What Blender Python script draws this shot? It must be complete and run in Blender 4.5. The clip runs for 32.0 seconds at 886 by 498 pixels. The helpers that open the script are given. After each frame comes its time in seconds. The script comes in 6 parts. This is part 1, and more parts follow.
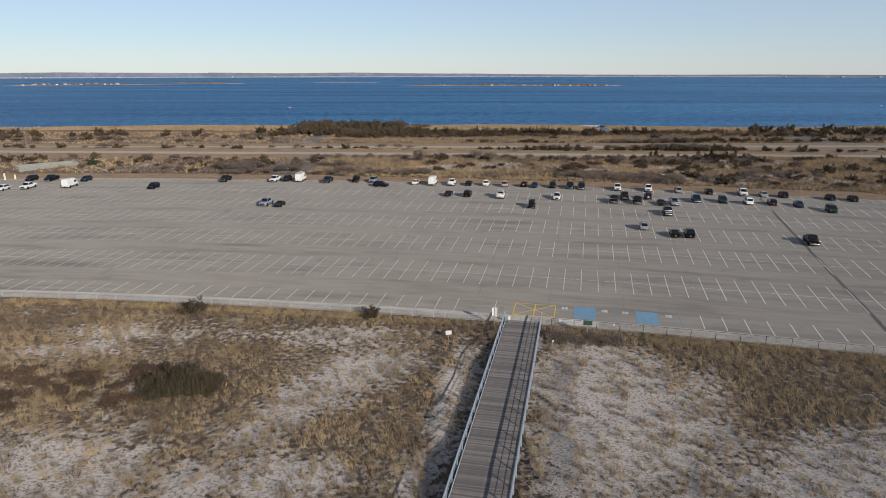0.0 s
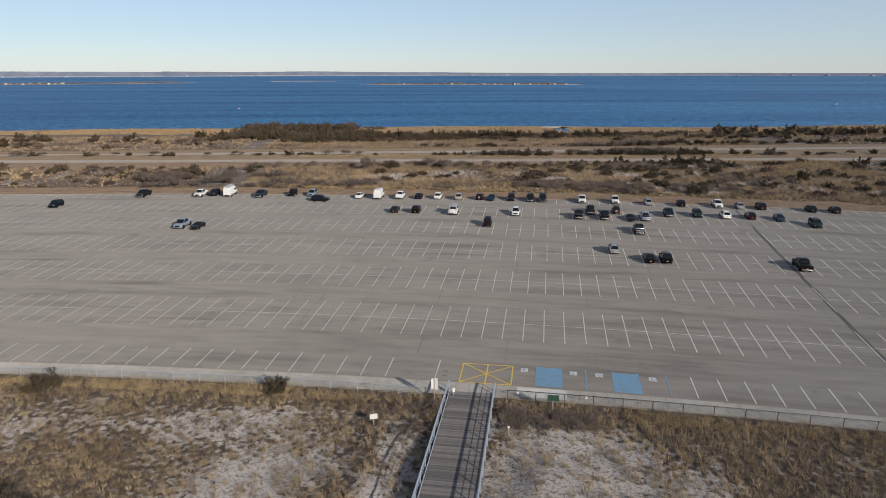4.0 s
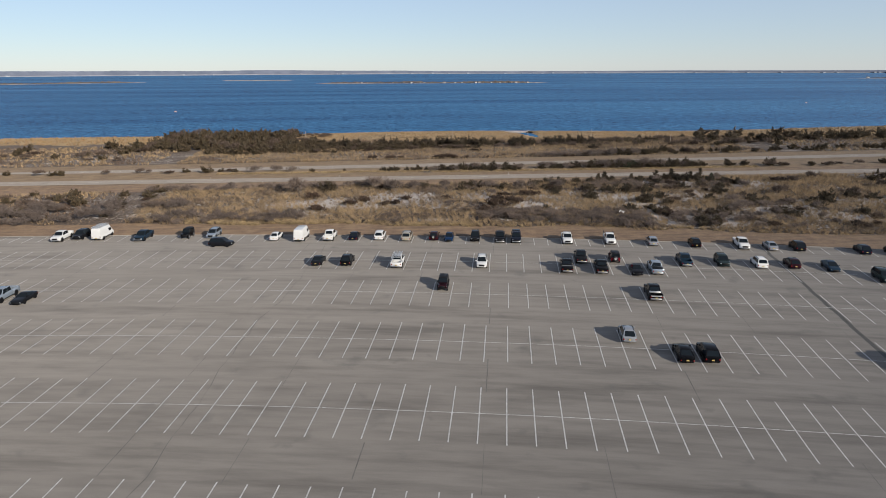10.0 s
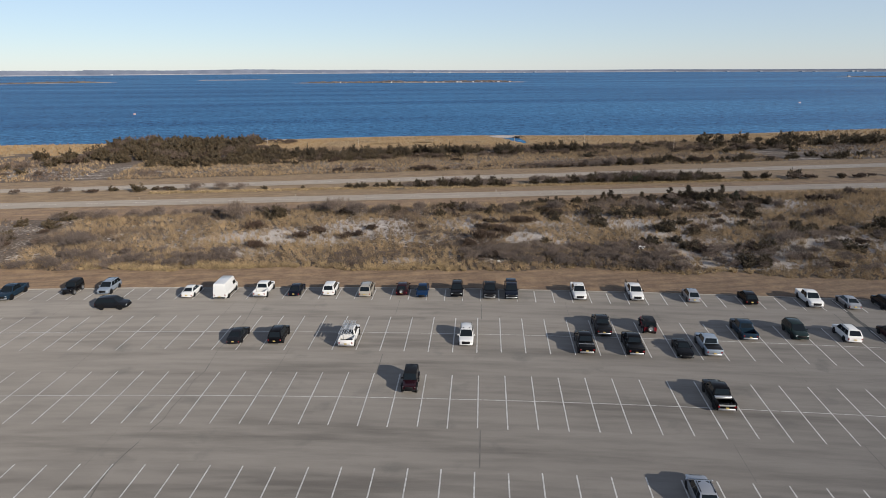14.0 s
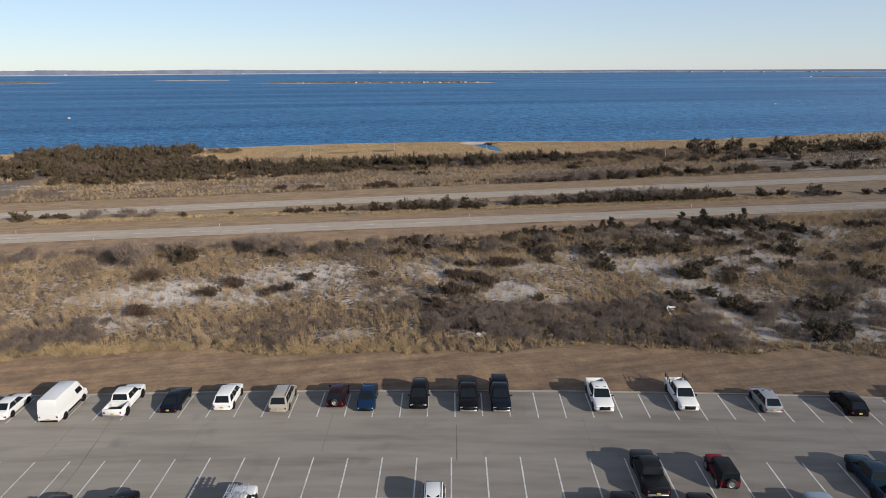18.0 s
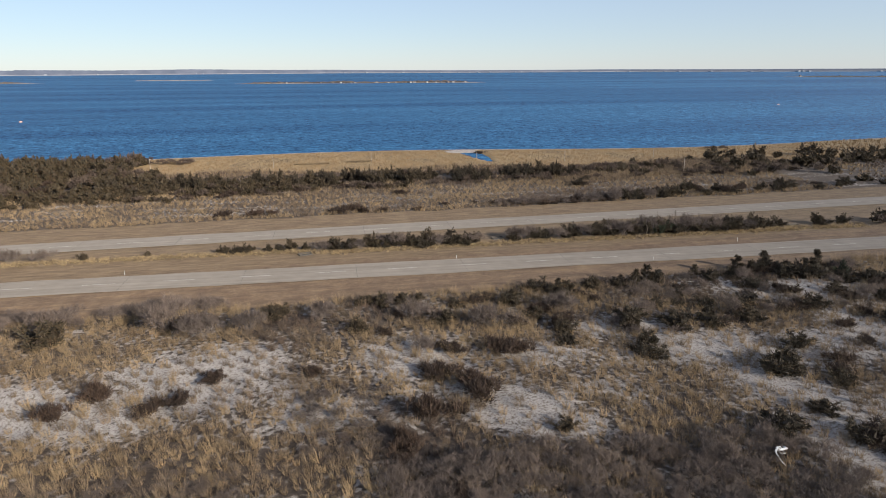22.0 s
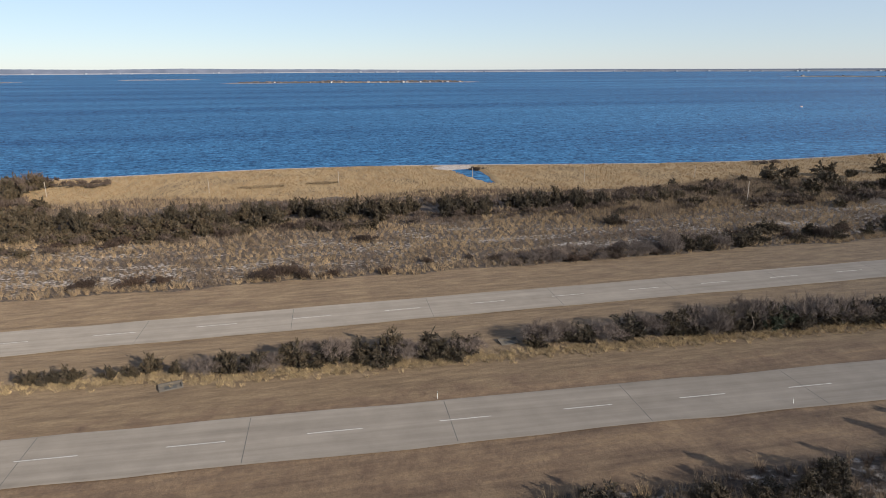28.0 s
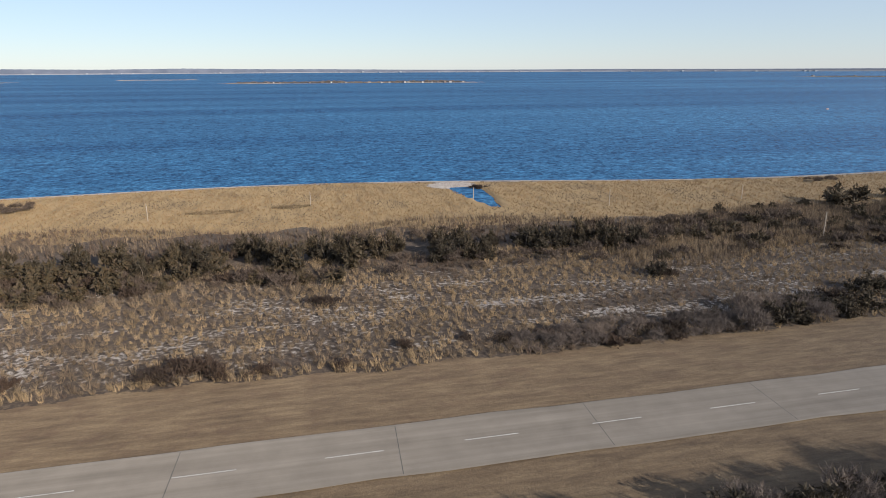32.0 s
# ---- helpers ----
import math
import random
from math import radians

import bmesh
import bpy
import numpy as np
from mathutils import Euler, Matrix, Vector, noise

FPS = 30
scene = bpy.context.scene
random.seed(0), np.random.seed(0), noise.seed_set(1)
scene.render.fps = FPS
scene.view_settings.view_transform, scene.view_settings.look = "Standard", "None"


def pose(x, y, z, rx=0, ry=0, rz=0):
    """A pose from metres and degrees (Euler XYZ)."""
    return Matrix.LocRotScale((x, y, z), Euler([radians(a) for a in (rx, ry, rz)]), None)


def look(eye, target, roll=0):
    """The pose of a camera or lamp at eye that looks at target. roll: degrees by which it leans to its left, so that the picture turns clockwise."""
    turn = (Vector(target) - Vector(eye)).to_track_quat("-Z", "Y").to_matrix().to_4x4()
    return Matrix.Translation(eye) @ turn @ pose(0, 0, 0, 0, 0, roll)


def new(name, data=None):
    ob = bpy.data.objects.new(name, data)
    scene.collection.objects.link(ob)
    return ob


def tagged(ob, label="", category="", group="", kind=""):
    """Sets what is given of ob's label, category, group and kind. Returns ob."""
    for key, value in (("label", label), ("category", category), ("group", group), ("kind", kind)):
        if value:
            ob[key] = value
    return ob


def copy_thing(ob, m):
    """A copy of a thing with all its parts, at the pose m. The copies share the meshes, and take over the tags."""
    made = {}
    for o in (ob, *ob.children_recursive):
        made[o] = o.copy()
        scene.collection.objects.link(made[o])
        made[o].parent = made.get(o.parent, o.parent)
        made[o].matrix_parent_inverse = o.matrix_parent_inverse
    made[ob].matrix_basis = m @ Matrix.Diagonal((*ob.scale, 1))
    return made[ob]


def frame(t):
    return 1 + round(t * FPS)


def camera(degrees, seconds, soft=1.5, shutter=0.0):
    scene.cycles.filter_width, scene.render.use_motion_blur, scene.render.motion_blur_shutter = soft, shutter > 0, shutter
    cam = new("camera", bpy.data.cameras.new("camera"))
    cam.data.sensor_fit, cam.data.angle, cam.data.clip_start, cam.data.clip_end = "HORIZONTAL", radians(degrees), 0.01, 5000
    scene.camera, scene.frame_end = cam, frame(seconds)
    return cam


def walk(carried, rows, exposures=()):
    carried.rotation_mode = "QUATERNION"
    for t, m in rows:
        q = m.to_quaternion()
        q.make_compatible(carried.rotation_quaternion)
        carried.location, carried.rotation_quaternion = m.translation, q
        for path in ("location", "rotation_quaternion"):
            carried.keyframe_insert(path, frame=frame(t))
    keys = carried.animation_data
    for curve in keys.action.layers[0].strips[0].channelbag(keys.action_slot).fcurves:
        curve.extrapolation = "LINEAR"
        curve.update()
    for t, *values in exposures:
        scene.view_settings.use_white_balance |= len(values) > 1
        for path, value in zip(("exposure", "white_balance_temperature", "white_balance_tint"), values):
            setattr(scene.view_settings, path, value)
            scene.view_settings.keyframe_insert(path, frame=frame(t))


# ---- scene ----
cam = camera(69.42, 32.0, soft=0.9)
# seconds, eye, yaw, pitch and lean
PATH = [
    (0.0, 0.00, -0.00, 33.51, 0.00, -15.50, -0.05),
    (0.5, 0.29, 2.21, 33.44, -0.02, -15.52, -0.05),
    (1.0, 0.66, 4.49, 33.41, -2.83, -15.54, -0.07),
    (1.5, 1.09, 6.86, 33.44, -3.24, -15.55, -0.06),
    (2.0, 1.61, 9.31, 33.52, -3.22, -15.57, -0.06),
    (2.5, 2.28, 11.87, 33.65, -3.15, -15.58, -0.05),
    (3.0, 3.02, 14.55, 33.79, -3.06, -15.60, -0.09),
    (3.5, 3.72, 17.37, 33.90, -3.00, -15.61, -0.09),
    (5.5, 6.15, 29.35, 34.15, -5.26, -15.67, -0.15),
    (6.0, 6.83, 32.65, 34.16, -5.20, -15.68, -0.16),
    (6.5, 7.51, 36.14, 34.14, -5.13, -15.70, -0.16),
    (7.0, 8.18, 39.74, 34.10, -5.08, -15.72, -0.17),
    (7.5, 8.72, 43.56, 34.07, -5.10, -15.73, -0.20),
    (8.0, 9.21, 47.52, 34.08, -5.10, -15.74, -0.20),
    (8.5, 9.59, 51.33, 34.12, -5.17, -15.75, -0.22),
    (9.0, 9.99, 55.09, 34.18, -5.22, -15.77, -0.22),
    (9.5, 10.50, 58.96, 34.27, -5.41, -15.77, -0.25),
    (10.0, 11.19, 62.73, 34.36, -6.69, -15.78, -0.26),
    (10.5, 11.95, 66.65, 34.42, -6.71, -15.80, -0.26),
    (11.0, 12.68, 70.80, 34.47, -6.69, -15.81, -0.25),
    (11.5, 13.28, 75.06, 34.46, -6.72, -15.81, -0.29),
    (12.0, 13.89, 79.37, 34.39, -6.80, -15.81, -0.27),
    (12.5, 14.57, 83.69, 34.29, -6.88, -15.83, -0.27),
    (13.0, 15.34, 88.09, 34.22, -6.92, -15.84, -0.30),
    (13.5, 16.26, 92.36, 34.20, -7.53, -15.85, -0.31),
    (14.0, 17.04, 96.18, 34.21, -8.28, -15.86, -0.31),
    (14.5, 17.79, 100.29, 34.22, -8.26, -15.84, -0.32),
    (16.5, 20.93, 117.30, 33.86, -8.36, -15.85, -0.29),
    (17.0, 21.78, 121.47, 33.79, -8.34, -15.84, -0.28),
    (17.5, 22.71, 125.68, 33.73, -11.11, -15.84, -0.28),
    (18.0, 23.67, 130.03, 33.67, -11.17, -15.84, -0.27),
    (18.5, 24.67, 134.41, 33.64, -11.21, -15.83, -0.26),
    (19.0, 25.76, 138.73, 33.61, -11.17, -15.84, -0.28),
    (19.5, 26.80, 143.11, 33.58, -12.08, -15.84, -0.27),
    (20.0, 27.77, 147.56, 33.51, -12.22, -15.85, -0.28),
    (20.5, 28.83, 151.97, 33.43, -12.23, -15.85, -0.28),
    (21.0, 30.02, 156.25, 33.37, -12.19, -15.86, -0.26),
    (21.5, 31.18, 160.45, 33.31, -12.19, -15.86, -0.27),
    (22.0, 32.30, 164.61, 33.25, -12.20, -15.87, -0.29),
    (22.5, 33.43, 168.71, 33.17, -12.37, -15.88, -0.28),
    (23.0, 34.57, 172.92, 33.06, -12.38, -15.88, -0.30),
    (23.5, 35.68, 177.13, 32.91, -12.41, -15.88, -0.26),
    (24.0, 36.85, 181.35, 32.81, -12.41, -15.88, -0.26),
    (24.5, 38.06, 185.59, 32.75, -12.40, -15.89, -0.26),
    (25.0, 39.23, 189.84, 32.69, -12.43, -15.90, -0.25),
    (25.5, 40.36, 194.14, 32.61, -12.49, -15.91, -0.25),
    (27.5, 44.89, 211.51, 32.16, -12.65, -15.91, -0.24),
    (28.0, 46.06, 215.88, 32.10, -12.63, -15.90, -0.25),
    (28.5, 47.34, 220.18, 32.01, -12.63, -15.90, -0.24),
    (29.0, 48.59, 224.49, 31.93, -12.60, -15.90, -0.27),
    (29.5, 49.76, 228.69, 31.89, -12.59, -15.92, -0.28),
    (30.0, 51.00, 232.58, 31.96, -12.55, -15.90, -0.24),
    (30.5, 52.30, 236.51, 31.98, -12.40, -15.91, -0.25),
    (31.0, 53.68, 240.77, 31.95, -12.23, -15.91, -0.24),
    (31.5, 54.84, 244.91, 31.90, -12.16, -15.90, -0.25),
    (32.0, 55.85, 249.24, 31.83, -12.32, -15.90, -0.25),
]
walk(cam, [(t, pose(x, y, z, 90 + pitch, 0, yaw) @ pose(0, 0, 0, 0, 0, lean)) for t, x, y, z, yaw, pitch, lean in PATH],
     exposures=((0.0, 0.15), (12.0, 0.25), (18.0, 0.33), (32.0, 0.40)))

# ---- light: low winter sun, behind and to the right ----
SUN_AZ, SUN_EL = 144.0, 20.5   # degrees clockwise from +y, degrees up
world = bpy.data.worlds.new("sky")
scene.world = world
world.use_nodes = True
wn = world.node_tree.nodes
sky = wn.new("ShaderNodeTexSky")
sky.sky_type, sky.sun_disc = "NISHITA", False
sky.sun_elevation, sky.sun_rotation = radians(SUN_EL), radians(SUN_AZ)
sky.altitude = 900.0
sky.air_density, sky.dust_density, sky.ozone_density = 1.0, 0.15, 4.5
veil = wn.new("ShaderNodeMix")   # thin winter haze over the whole sky
veil.data_type = "RGBA"
veil.inputs[0].default_value, veil.inputs[7].default_value = 0.33, (10.5, 11.4, 13.3, 1)
world.node_tree.links.new(sky.outputs[0], veil.inputs[6])
world.node_tree.links.new(veil.outputs[2], wn["Background"].inputs[0])
wn["Background"].inputs[1].default_value = 0.0745
sun = new("sun", bpy.data.lights.new("sun", "SUN"))
sun.data.energy, sun.data.angle, sun.data.color = 5.0, radians(0.53), (1.0, 0.912, 0.790)
_a, _e = radians(SUN_AZ), radians(SUN_EL)
sun.matrix_world = look((0, 0, 300), Vector((0, 0, 300)) - Vector((math.sin(_a) * math.cos(_e), math.cos(_a) * math.cos(_e), math.sin(_e))))


# ---- materials ----
class Nodes:
    """A node material, written from the surface backwards."""

    def __init__(self, name, rough=0.8, metal=0.0):
        self.mat = bpy.data.materials.new(name)
        self.mat.use_nodes = True
        self.tree = self.mat.node_tree
        self.bsdf = self.tree.nodes["Principled BSDF"]
        self.bsdf.inputs["Roughness"].default_value = rough
        self.bsdf.inputs["Metallic"].default_value = metal
        self.bsdf.inputs["Diffuse Roughness"].default_value = 0.75 if rough > 0.7 else 0.0
        self.space = self.tree.nodes.new("ShaderNodeTexCoord").outputs["Object"]

    def node(self, kind, **values):
        n = self.tree.nodes.new(kind)
        for key, value in values.items():
            n.inputs[key.replace("_", " ")].default_value = value
        return n

    def link(self, a, b):
        self.tree.links.new(a, b)
        return self

    def stretch(self, sx, sy, sz, space=None):
        n = self.node("ShaderNodeMapping")
        n.inputs["Scale"].default_value = (sx, sy, sz)
        self.link(space or self.space, n.inputs[0])
        return n.outputs[0]

    def noise(self, scale, detail=4.0, rough=0.6, space=None):
        n = self.node("ShaderNodeTexNoise", Scale=scale, Detail=detail, Roughness=rough)
        self.link(space or self.space, n.inputs["Vector"])
        return n.outputs["Fac"]

    def ramp(self, fac, *stops):
        n = self.tree.nodes.new("ShaderNodeValToRGB")
        el = n.color_ramp.elements
        while len(el) < len(stops):
            el.new(0.5)
        for e, (at, col) in zip(el, stops):
            e.position = at
            e.color = (*col, 1) if hasattr(col, "__len__") else (col, col, col, 1)
        self.link(fac, n.inputs[0])
        return n.outputs[0]

    def mix(self, fac, a, b, kind="MIX"):
        n = self.tree.nodes.new("ShaderNodeMix")
        n.data_type, n.blend_type = "RGBA", kind
        for value, socket in ((fac, n.inputs[0]), (a, n.inputs[6]), (b, n.inputs[7])):
            if hasattr(value, "is_output"):
                self.link(value, socket)
            elif hasattr(value, "__len__"):
                socket.default_value = (*value, 1)
            else:
                socket.default_value = value
        return n.outputs[2]

    def math(self, op, a, b=0.0):
        n = self.tree.nodes.new("ShaderNodeMath")
        n.operation = op
        for value, socket in ((a, n.inputs[0]), (b, n.inputs[1])):
            if hasattr(value, "is_output"):
                self.link(value, socket)
            else:
                socket.default_value = value
        return n.outputs[0]

    def attr(self, name):
        n = self.tree.nodes.new("ShaderNodeAttribute")
        n.attribute_name = name
        return n.outputs["Fac"]

    def uv(self):
        return self.tree.nodes.new("ShaderNodeUVMap").outputs[0]

    def chance(self):
        return self.tree.nodes.new("ShaderNodeObjectInfo").outputs["Random"]

    def island(self):
        return self.tree.nodes.new("ShaderNodeNewGeometry").outputs["Random Per Island"]

    def colour(self, socket):
        if hasattr(socket, "is_output"):
            self.link(socket, self.bsdf.inputs["Base Color"])
        else:
            self.bsdf.inputs["Base Color"].default_value = (*socket, 1)
        return self

    def rough(self, socket):
        self.link(socket, self.bsdf.inputs["Roughness"])
        return self

    def bump(self, fac, depth=0.02, strength=0.6):
        n = self.node("ShaderNodeBump", Strength=strength, Distance=depth)
        self.link(fac, n.inputs["Height"])
        self.link(n.outputs[0], self.bsdf.inputs["Normal"])
        return self


def mat_asphalt():
    m = Nodes("weathered_asphalt", 0.88)
    uv = m.uv()
    streak = m.noise(1.0, 5, 0.62, m.stretch(0.035, 0.28, 1, uv))
    fine = m.noise(1.0, 4, 0.6, m.stretch(0.12, 0.9, 1, uv))
    blot = m.noise(0.22, 4, 0.55, uv)
    grit = m.noise(9.0, 3, 0.7, uv)
    base = m.ramp(streak, (0.30, (0.096, 0.087, 0.078)), (0.46, (0.146, 0.134, 0.121)), (0.72, (0.173, 0.160, 0.145)))
    base = m.mix(0.5, base, m.ramp(fine, (0.30, (0.58, 0.57, 0.56)), (0.58, (1.06, 1.05, 1.04))), "MULTIPLY")
    base = m.mix(m.ramp(blot, (0.60, 0.0), (0.74, 0.75)), base, (0.086, 0.082, 0.075))
    base = m.mix(0.30, base, m.ramp(grit, (0.3, 0.70), (0.7, 1.25)), "MULTIPLY")
    return m.colour(base).bump(grit, 0.006, 0.4).mat


def mat_concrete(name, lo, hi):
    m = Nodes(name, 0.85)
    big, mid, grit = m.noise(0.12, 4, 0.6), m.noise(1.1, 5, 0.65), m.noise(14.0, 3, 0.7)
    base = m.mix(m.ramp(big, (0.35, 0.0), (0.65, 1.0)), lo, hi)
    base = m.mix(0.6, base, m.ramp(mid, (0.32, (0.74, 0.73, 0.71)), (0.62, (1.1, 1.09, 1.08))), "MULTIPLY")
    base = m.mix(0.25, base, m.ramp(grit, (0.3, 0.7), (0.7, 1.2)), "MULTIPLY")
    return m.colour(base).bump(grit, 0.004, 0.4).mat


def mat_road():
    m = Nodes("worn_road_concrete", 0.85)
    uv = m.uv()
    streak = m.noise(1.0, 4, 0.6, m.stretch(0.03, 0.9, 1, uv))
    blot = m.noise(0.35, 5, 0.6, uv)
    grit = m.noise(11.0, 3, 0.7, uv)
    base = m.ramp(streak, (0.30, (0.150, 0.130, 0.109)), (0.70, (0.216, 0.190, 0.163)))
    base = m.mix(0.6, base, m.ramp(blot, (0.3, (0.78, 0.77, 0.75)), (0.65, (1.1, 1.1, 1.08))), "MULTIPLY")
    base = m.mix(0.3, base, m.ramp(grit, (0.3, 0.7), (0.7, 1.2)), "MULTIPLY")
    return m.colour(base).bump(grit, 0.004, 0.4).mat


def mat_paint(name, col, worn, lo=0.40, hi=0.62):
    """Road paint, worn thin in places."""
    m = Nodes(name, 0.7)
    wear = m.noise(1.3, 5, 0.7)
    fine = m.noise(9.0, 4, 0.7)
    both = m.math("ADD", m.math("MULTIPLY", wear, 0.6), m.math("MULTIPLY", fine, 0.4))
    return m.colour(m.mix(m.ramp(both, (lo, 0.0), (hi, 1.0)), col, worn)).mat


def mat_ground():
    """Sand with a thin snow cover, grass litter, mown dirt and reeds, by the ground's own zone values."""
    m = Nodes("dune_ground", 0.95)
    sand, dirt, reed = m.attr("sand"), m.attr("dirt"), m.attr("reed")
    n1, n2, n3 = m.noise(0.35, 5, 0.65), m.noise(1.6, 5, 0.7), m.noise(7.0, 4, 0.7)
    litter = m.ramp(n2, (0.34, (0.025, 0.018, 0.013)), (0.50, (0.053, 0.038, 0.028)), (0.62, (0.091, 0.068, 0.050)), (0.76, (0.165, 0.130, 0.098)))
    litter = m.mix(0.6, litter, m.ramp(n3, (0.32, 0.55), (0.68, 1.4)), "MULTIPLY")
    snow = m.ramp(n3, (0.28, (0.147, 0.129, 0.116)), (0.45, (0.263, 0.240, 0.224)), (0.70, (0.369, 0.345, 0.329)))
    n4 = m.noise(3.2, 5, 0.75)
    snow = m.mix(m.ramp(n4, (0.51, 0.0), (0.58, 0.92)), snow, (0.096, 0.075, 0.057))
    edge = m.math("ADD", sand, m.math("MULTIPLY", m.math("SUBTRACT", n2, 0.5), 2.8))
    base = m.mix(m.ramp(edge, (0.42, 0.0), (0.58, 1.0)), litter, snow)
    soil = m.mix(m.ramp(n1, (0.35, 0.0), (0.65, 1.0)), (0.096, 0.063, 0.042), (0.153, 0.107, 0.069))
    soil = m.mix(0.75, soil, m.ramp(m.noise(1.0, 5, 0.65, m.stretch(0.06, 0.75, 0.3)), (0.34, (0.60, 0.56, 0.53)), (0.50, (1.0, 0.98, 0.95)), (0.68, (1.34, 1.30, 1.16))), "MULTIPLY")
    soil = m.mix(0.55, soil, m.ramp(n2, (0.30, (0.68, 0.66, 0.62)), (0.66, (1.18, 1.16, 1.10))), "MULTIPLY")
    soil = m.mix(0.45, soil, m.ramp(n3, (0.30, 0.65), (0.70, 1.3)), "MULTIPLY")
    turf = m.ramp(m.noise(1.0, 5, 0.7, m.stretch(0.18, 0.9, 0.3)), (0.32, (0.070, 0.047, 0.028)), (0.50, (0.126, 0.088, 0.052)), (0.70, (0.190, 0.138, 0.083)))
    turf = m.mix(0.5, turf, m.ramp(n3, (0.30, 0.60), (0.70, 1.3)), "MULTIPLY")
    soil = m.mix(m.ramp(m.math("ADD", m.attr("verge"), m.math("MULTIPLY", m.math("SUBTRACT", n1, 0.5), 1.4)), (0.38, 0.0), (0.72, 0.85)), soil, turf)
    edge = m.math("ADD", dirt, m.math("MULTIPLY", m.math("SUBTRACT", n2, 0.5), 0.8))
    base = m.mix(m.ramp(edge, (0.44, 0.0), (0.56, 1.0)), base, soil)
    straw = m.ramp(m.noise(1.0, 5, 0.7, m.stretch(0.445, 0.107, 0.445)), (0.3, (0.119, 0.081, 0.041)), (0.5, (0.206, 0.143, 0.071)), (0.72, (0.251, 0.179, 0.093)))
    straw = m.mix(0.5, straw, m.ramp(n3, (0.3, 0.6), (0.7, 1.3)), "MULTIPLY")
    edge = m.math("ADD", reed, m.math("MULTIPLY", m.math("SUBTRACT", n1, 0.5), 0.8))
    base = m.mix(m.ramp(edge, (0.42, 0.0), (0.58, 1.0)), base, straw)
    rise = m.math("ADD", m.math("MULTIPLY", n2, 0.75), m.math("MULTIPLY", n3, 0.25))
    return m.colour(base).bump(rise, 0.22, 0.55).mat


def mat_water():
    """Choppy water: the wave faces that are seen lean towards the near shore."""
    m = Nodes("bay_water", 0.20)
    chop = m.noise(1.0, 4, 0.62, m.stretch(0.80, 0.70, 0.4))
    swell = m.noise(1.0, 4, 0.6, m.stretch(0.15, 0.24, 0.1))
    bands = m.noise(1.0, 3, 0.55, m.stretch(0.0012, 0.010, 1))
    base = m.mix(m.ramp(bands, (0.36, 0.0), (0.66, 1.0)), (0.014, 0.066, 0.160), (0.028, 0.108, 0.226))
    # Wave shading painted into the base colour: dark troughs, light crests.
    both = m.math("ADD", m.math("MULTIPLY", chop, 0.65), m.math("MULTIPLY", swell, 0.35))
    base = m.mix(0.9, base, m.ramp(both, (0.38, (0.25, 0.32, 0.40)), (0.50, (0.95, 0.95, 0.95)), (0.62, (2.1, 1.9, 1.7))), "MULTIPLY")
    m.bsdf.inputs["IOR"].default_value = 1.33
    ripple = m.node("ShaderNodeTexNoise", Scale=1.0, Detail=5.0, Roughness=0.65)
    m.link(m.stretch(0.95, 0.85, 0.4), ripple.inputs["Vector"])
    tilt = m.tree.nodes.new("ShaderNodeVectorMath")
    tilt.operation = "MULTIPLY_ADD"
    m.link(ripple.outputs["Color"], tilt.inputs[0])
    tilt.inputs[1].default_value, tilt.inputs[2].default_value = (0.7, 0.9, 0.0), (-0.35, -0.83, 1.0)
    unit = m.tree.nodes.new("ShaderNodeVectorMath")
    unit.operation = "NORMALIZE"
    m.link(tilt.outputs[0], unit.inputs[0])
    m.link(unit.outputs[0], m.bsdf.inputs["Normal"])
    return m.colour(base).mat


def mat_blade(name, *cols, clump=0.95):
    """Dry grass, each blade or tuft with a tone of its own."""
    m = Nodes(name, 0.85)
    pick = m.island()
    k = len(cols) - 1
    tone = m.ramp(pick, *[(i / k, c) for i, c in enumerate(cols)])
    patch = m.noise(0.10, 3, 0.5)
    tone = m.mix(clump, tone, m.ramp(m.attr("tuft"), (0.0, (0.46, 0.43, 0.41)), (0.5, (0.96, 0.93, 0.90)), (1.0, (1.46, 1.40, 1.28))), "MULTIPLY")
    tone = m.mix(0.55, tone, m.ramp(patch, (0.32, (0.72, 0.68, 0.66)), (0.66, (1.2, 1.18, 1.08))), "MULTIPLY")
    return m.colour(tone).mat


def mat_plain(name, col, rough=0.6, metal=0.0, vary=0.12, scale=3.0):
    m = Nodes(name, rough, metal)
    n = m.noise(scale, 4, 0.6)
    tone = m.mix(1.0, col, m.ramp(n, (0.3, 1 - vary), (0.7, 1 + vary)), "MULTIPLY")
    return m.colour(tone).mat


ASPHALT = mat_asphalt()
ROAD = mat_road()
PAVING = mat_concrete("pale_pavement_concrete", (0.213, 0.199, 0.180), (0.272, 0.258, 0.236))
KERB = mat_concrete("kerb_concrete", (0.199, 0.184, 0.162), (0.265, 0.250, 0.228))
WHITE_PAINT = mat_paint("worn_white_paint", (0.55, 0.54, 0.52), (0.30, 0.29, 0.275), 0.37, 0.60)
FADED_PAINT = mat_paint("faded_lane_paint", (0.52, 0.50, 0.47), (0.30, 0.285, 0.26))
YELLOW_PAINT = mat_paint("worn_yellow_paint", (0.62, 0.40, 0.04), (0.42, 0.30, 0.09))
BLUE_PAINT = mat_paint("worn_blue_paint", (0.110, 0.245, 0.370), (0.150, 0.165, 0.170), 0.44, 0.66)
FRESH = mat_concrete("fresh_concrete", (0.33, 0.32, 0.305), (0.38, 0.37, 0.355))
TAR = mat_plain("crack_tar", (0.052, 0.050, 0.046), 0.8, 0, 0.3)
